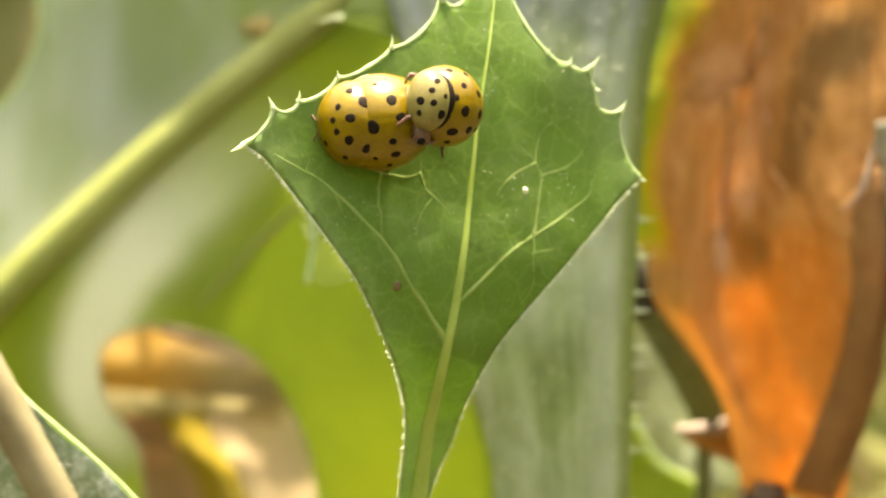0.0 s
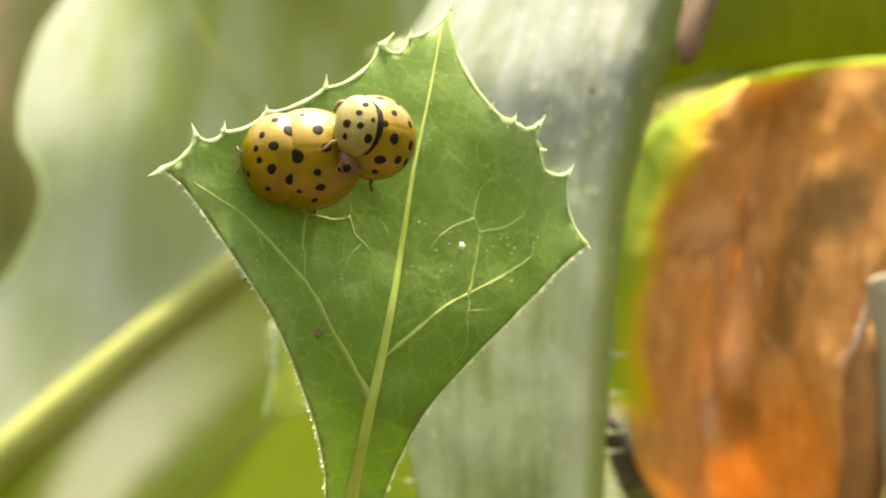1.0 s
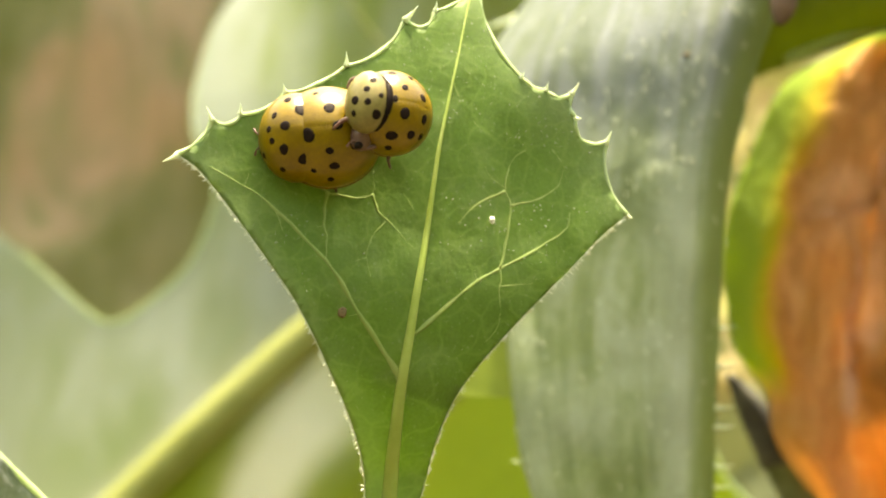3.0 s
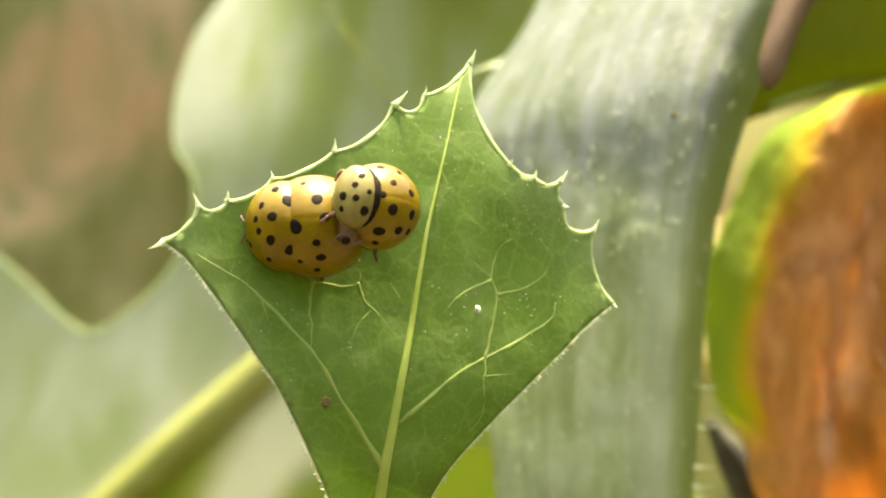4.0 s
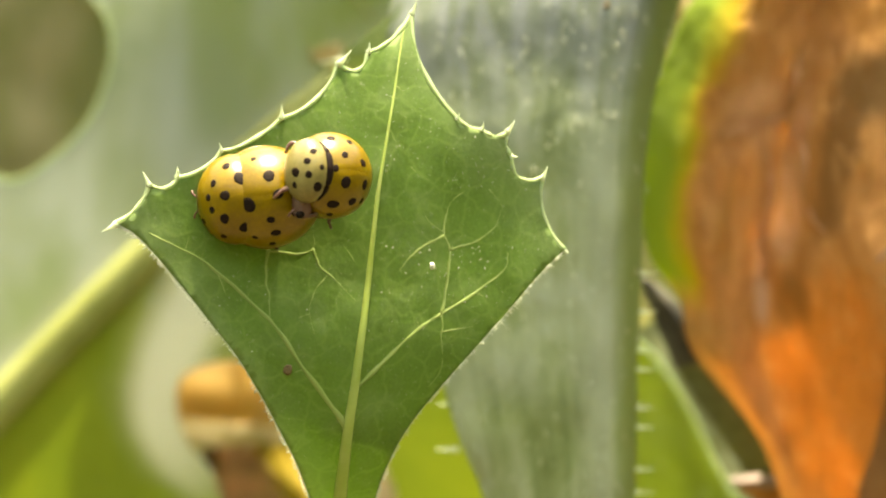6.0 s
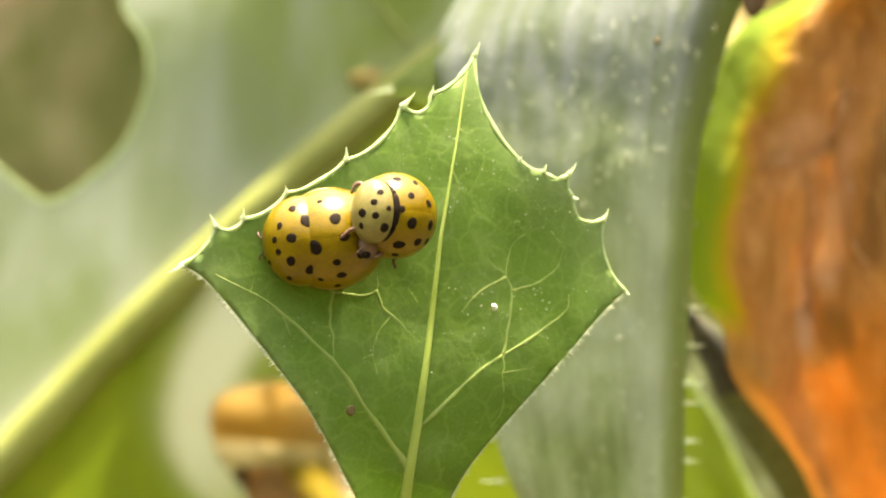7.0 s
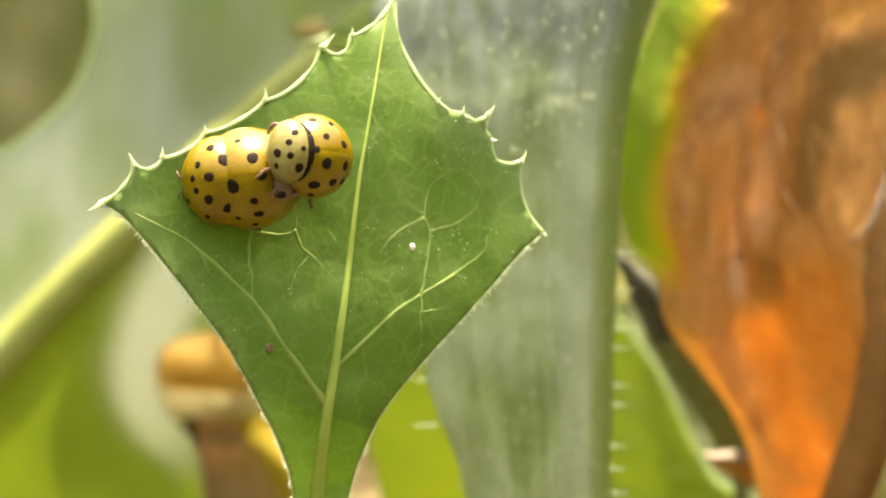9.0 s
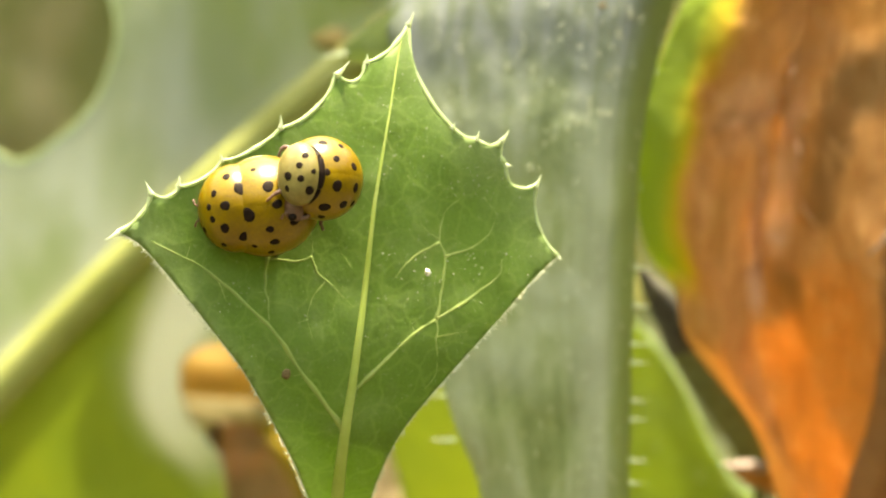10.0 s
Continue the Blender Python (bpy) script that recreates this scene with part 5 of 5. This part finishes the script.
    # a pale sheet added in front stands in for a lens-shaped gap
    lobe = part("lobe", sheet([[(-9.0, 62.4, 25), (-4.2, 62, 25.4), (0.8, 62.4, 25)], [(-8.6, 62.0, 22.4), (-4.2, 61.6, 21.9), (0.4, 62.0, 22.4)], [(-7.4, 62.0, 21.7), (-4.2, 61.6, 21.0), (-1.0, 62.0, 21.7)]], 6, 6, 0.1), RIB_LEAF, upper, "added pale sheet in place of a lens-shaped gap")
    thick(lobe, 0.3)
    part("margin", tube(spline([(-9.0, 62.3, 23.4), (-8.0, 61.9, 22.0), (-4.2, 61.5, 20.95), (-0.4, 61.9, 22.0), (0.6, 62.3, 23.4)], 7), [0.12, 0.2, 0.2, 0.12], 7), SPINE, lobe)
    part("side_vein", tube(spline([(-14.5, 65.0, 22), (-9.5, 64.6, 15.0), (-4.5, 64.4, 8.4)], 8), [0.08, 0.13, 0.16], 8, 0.5), RIB, upper)
    part("stem", tube(spline([(-45.5, 65.5, rib_z(-46) - 0.4), (-52, 67, -48), (-40, 72, -110), (-6, 75, -RISE - 3)], 8), [1.5, 2.0, 2.6, 3.2], 12), RIB, plant)


def build_far_litter():
    yellow = thing("yellow_dead_leaf", (-12.0, 86.0, -RISE), "dull golden dead leaf curling over in the gap", "leaf")
    blade = part("leaf", sheet([[(-22, 82.6, -11.0), (-16, 82.4, -11.0), (-10.4, 82.4, -11.4), (-3.6, 82.8, -12.0)], [(-22, 81.8, -15.0), (-16.0, 81.6, -15.0), (-10.2, 81.8, -15.6), (-4.0, 82.4, -16.6)],
                                [(-22, 81.2, -18.0), (-16.0, 81.0, -18.0), (-10.4, 81.4, -18.2), (-5.0, 82.2, -19.0)], [(-22, 81.0, -21.0), (-15.8, 80.9, -21.0), (-11.0, 81.4, -21.4), (-6.4, 82.2, -22.6)]], 8, 8, 0.15, 0.3, 31), GOLD_LITTER, yellow)
    thick(blade, 0.08, True)
    tail = part("tail", sheet([[(-15.8, 82.0, -18.6), (-14.2, 81.8, -18.8), (-12.4, 82.0, -19.0)], [(-14.8, 81.0, -21.8), (-13.0, 80.6, -22.4), (-11.2, 81.0, -23.0)], [(-12.8, 80.4, -25.0), (-11.0, 80.0, -25.8), (-9.2, 80.4, -26.4)],
                               [(-10.8, 81.4, -32), (-9.6, 81.2, -32), (-8.2, 81.4, -32)], [(-9.4, 86, -38), (-8.8, 86, -38), (-8.2, 86, -38)]], 7, 7, 0.25, 0.3, 32), YELLOW_LITTER, yellow, "bright yellow folded tail")
    thick(tail, 0.08, True)
    part("stem", tube(spline([(-8.7, 86, -37), (-12, 86, -90), (-12, 86, -RISE - 3)], 6), [0.6, 1.0, 1.4], 8), BROWN_STEM, yellow)
    ledge = thing("pale_dead_leaf", (-15.0, 84.0, -RISE), "narrow olive-cream dead leaf lying across the gap", "leaf")
    blade = part("leaf", sheet([[(-21.5, 79.0, -18.6), (-18, 78.8, -19.0), (-14.6, 79.0, -19.4), (-7.6, 79.4, -20.3)], [(-21.5, 78.8, -19.5), (-18, 78.6, -19.8), (-14.6, 78.8, -20.0), (-9.0, 79.2, -20.4)],
                                [(-21.5, 78.7, -20.6), (-18, 78.5, -20.8), (-14.6, 78.7, -20.8), (-9.0, 79.1, -20.8)]], 8, 8, 0.2, 0.3, 35), PALE_LITTER, ledge)
    thick(blade, 0.08, True)
    part("stem", tube(spline([(-20.5, 79.4, -20), (-22, 82, -60), (-15, 84, -RISE - 3)], 6), [0.5, 1.0, 1.3], 8), BROWN_STEM, ledge)
    russet = thing("russet_dead_leaf", (-15.0, 92.0, -RISE), "dark maroon-brown withered leaf hanging deep in the gap", "leaf")
    blade = part("leaf", sheet([[(-19, 84.6, -19.5), (-16, 84, -19.2), (-12.5, 84.6, -19.6)], [(-18.6, 84.8, -23), (-15.4, 84, -23), (-11.6, 84.8, -23)], [(-18, 86, -29), (-15, 85, -29), (-11.4, 86, -29)], [(-16.4, 90, -44), (-15.2, 90, -44), (-14, 90, -44)]], 8, 8, 0.6, 0.3, 57), RUSSET_LITTER, russet)
    thick(blade, 0.08, True)
    part("stem", tube(spline([(-15.2, 90, -43), (-15, 91, -90), (-15, 92, -RISE - 3)], 6), [0.6, 1.0, 1.4], 8), BROWN_STEM, russet)
    # added strip for a dark streak deep in the gap; its stem is made up
    dim = thing("gap_streak", (-20.0, 84.0, -RISE), "made-up thin purplish black strip for a dark streak in the gap", "stem")
    part("tip", tube(spline([(-9.8, 80.4, -16.4), (-11.2, 79.4, -15.9), (-12.8, 79.0, -15.35), (-14.6, 79.2, -14.8)], 6), [0.10, 0.22, 0.30, 0.2], 9), DARK_STREAK, dim, "purplish black strip")
    part("stem", tube(spline([(-14.6, 79.2, -14.8), (-17.5, 84, -15.5), (-22, 86, -60), (-20, 84, -RISE - 3)], 6), [0.3, 0.4, 0.9, 1.3], 8), BROWN_STEM, dim)
    dead = thing("dead_plants", (-20.0, 130.0, -RISE), "tangle of brown and olive dead stalks and leaves", "dead plants", kind="stuff")
    rng = random.Random(4)
    points, faces = [], []
    for k in range(600):
        x, y, z = rng.uniform(-110, 90), rng.uniform(165, 290), rng.uniform(-RISE, 105)
        a = rng.gauss(math.pi / 2, 0.9)
        w, l = rng.uniform(2.0, 5.0), rng.uniform(9, 24)
        rows = []
        for s in (-1, -0.4, 0.3, 1):
            mid = np.array((x + s * l * math.cos(a), y + 3 * s * s, z + s * l * math.sin(a)))
            side = np.array((-math.sin(a), 0.3, math.cos(a))) * w * (1.05 - s * s)
            rows.append([mid - side, mid + np.array((0, -3, 0)), mid + side])
        p, f, _ = sheet(rows, 3, 3, 1.2, 0.1, k)
        faces += [tuple(i + len(points) for i in q) for q in f]
        points += p
    part("leaves", (points, faces), LITTER, dead, kind="stuff")
    old = thing("old_leaf", (-60.0, 128.0, -RISE), "broad dull olive and tan dying leaf far behind the others", "leaf")
    blade = part("leaf", sheet([[(-100, 126, 84), (-76, 122, 92), (-52, 120, 88), (-30, 124, 78)], [(-108, 126, 50), (-78, 121, 52), (-52, 120, 52), (-26, 124, 50)], [(-106, 126, 18), (-76, 122, 16), (-50, 121, 16), (-26, 124, 18)],
                                [(-96, 127, -12), (-74, 124, -16), (-52, 123, -16), (-32, 125, -12)], [(-66, 128, -44), (-62, 127, -46), (-58, 127, -46), (-54, 128, -44)]], 12, 12, 2.5, 0.06, 71), OLD_LEAF, old)
    thick(blade, 0.4, True)
    part("stem", tube(spline([(-60, 127.6, -43), (-61, 128, -90), (-60, 128, -RISE - 3)], 6), [1.5, 2.2, 3.0], 10), BROWN_STEM, old)
    brown = thing("brown_dead_leaf", (-6.0, 88.0, -RISE), "greyish pink withered leaf seen through the gap", "leaf")
    blade = part("leaf", sheet([[(-23, 86.6, -8), (-16, 86.4, -8), (-10, 85, -8), (-3, 84, -8)], [(-22, 86.6, -15), (-16, 86.4, -15), (-10, 84.5, -15), (-3, 83, -15)], [(-19, 86.4, -23), (-14, 86.6, -23), (-8.5, 83.6, -23), (-2, 82, -23)], [(-18, 87.4, -28), (-13, 87.4, -28), (-7, 84, -28), (-1, 83, -28)],
                                [(-9, 88, -46), (-8, 87.6, -46), (-7, 87, -46), (-4, 87, -46)]], 8, 8, 1.2, 0.25, 33), PINK_LITTER, brown)
    thick(blade, 0.08, True)
    part("stem", tube(spline([(-6.8, 87.2, -45), (-6, 87.6, -90), (-6, 88, -RISE - 3)], 6), [0.8, 1.2, 1.6], 8), BROWN_STEM, brown)


def build_near_left():
    stem = thing("dry_twig", (45.0 - 50.0, -10.0, -RISE), "smooth tan stem standing before the leaves", "stem")
    line = [(-0.489 * z - 18.05, -15.0, z) for z in (20, 8, 0, -8, -16, -26)] + [(-3.6, -13, -45), (-4.5, -11, -90), (-5, -10, -RISE - 3)]
    part("stem", tube(spline(line, 8), [0.42, 0.5, 0.55, 0.58, 0.6, 0.65, 0.8, 1.0, 1.3], 14), TAN_STEM, stem)
    part("node", blob((-0.489 * -14.0 - 18.05, -15.0, -14.0), (0.62, 0.62, 0.30), rough=0.15, seed=3), TAN_STEM, stem, "slightly swollen joint")
    low = thing("low_leaf", (-19.0, 10.0, -RISE), "grey-green dusty leaf with a pale edge", "leaf")
    edge = [(-21.0, 5.4, -5.6), (-18.2, 5.0, -7.0), (-16.6, 5.0, -8.6), (-13.2, 5.2, -12.0), (-10.6, 6.0, -16.0)]
    blade = part("leaf", sheet([[(-24, 6, -6.4), edge[0]], [(-23, 6, -9), edge[1]], [(-23, 6.4, -11), edge[2]], [(-22, 7, -15), edge[3]], [(-20, 7.6, -20), edge[4]], [(-19, 8.4, -28), (-12.5, 7.6, -24)], [(-18.5, 9, -42), (-16.5, 9, -41)]], 12, 8, 0.25, 0.5, 41), LEAF_LOW, low)
    thick(blade, 0.2)
    part("margin", tube(spline(edge + [(-12.5, 7.6, -24)], 8), [0.10, 0.13, 0.12], 7), MARGIN, blade)
    part("stem", tube(spline([(-17.5, 9, -41.0), (-19, 10, -90), (-19, 10, -RISE - 3)], 6), [0.5, 0.9, 1.3], 9), MIDRIB, low)


LEAF_LOW = leaf_material("dusty grey green leaf", (0.11, 0.155, 0.085), (0.24, 0.29, 0.20), (0.2, 0.27, 0.14), 0.3, (0.80, 0.82, 0.80), 0.75, 0.9, grain=4.0)
build_rib_leaf()
build_far_litter()
build_near_left()


# ---- what moves ----
def motions():
    """The mounted ladybird shifts a little on the other in the course of the clip."""
    rest = UPPER.matrix_basis.copy()
    rows = [(t, Matrix.Translation((dx * 0.001, 0, dz * 0.001)) @ rest) for t, dx, dz in
            ((0.0, 0.0, -0.14), (0.5, 0.0, -0.02), (1.5, 0.0, 0.02), (2.5, 0.0, 0.02), (4.0, 0.0, -0.05), (5.0, 0.0, -0.09), (5.7, 0.0, -0.03), (7.0, 0.0, 0.09), (8.0, 0.0, 0.07), (9.0, -0.04, 0.06), (9.5, -0.12, 0.11), (10.0, -0.18, 0.25))]
    walk(UPPER, rows)


motions()
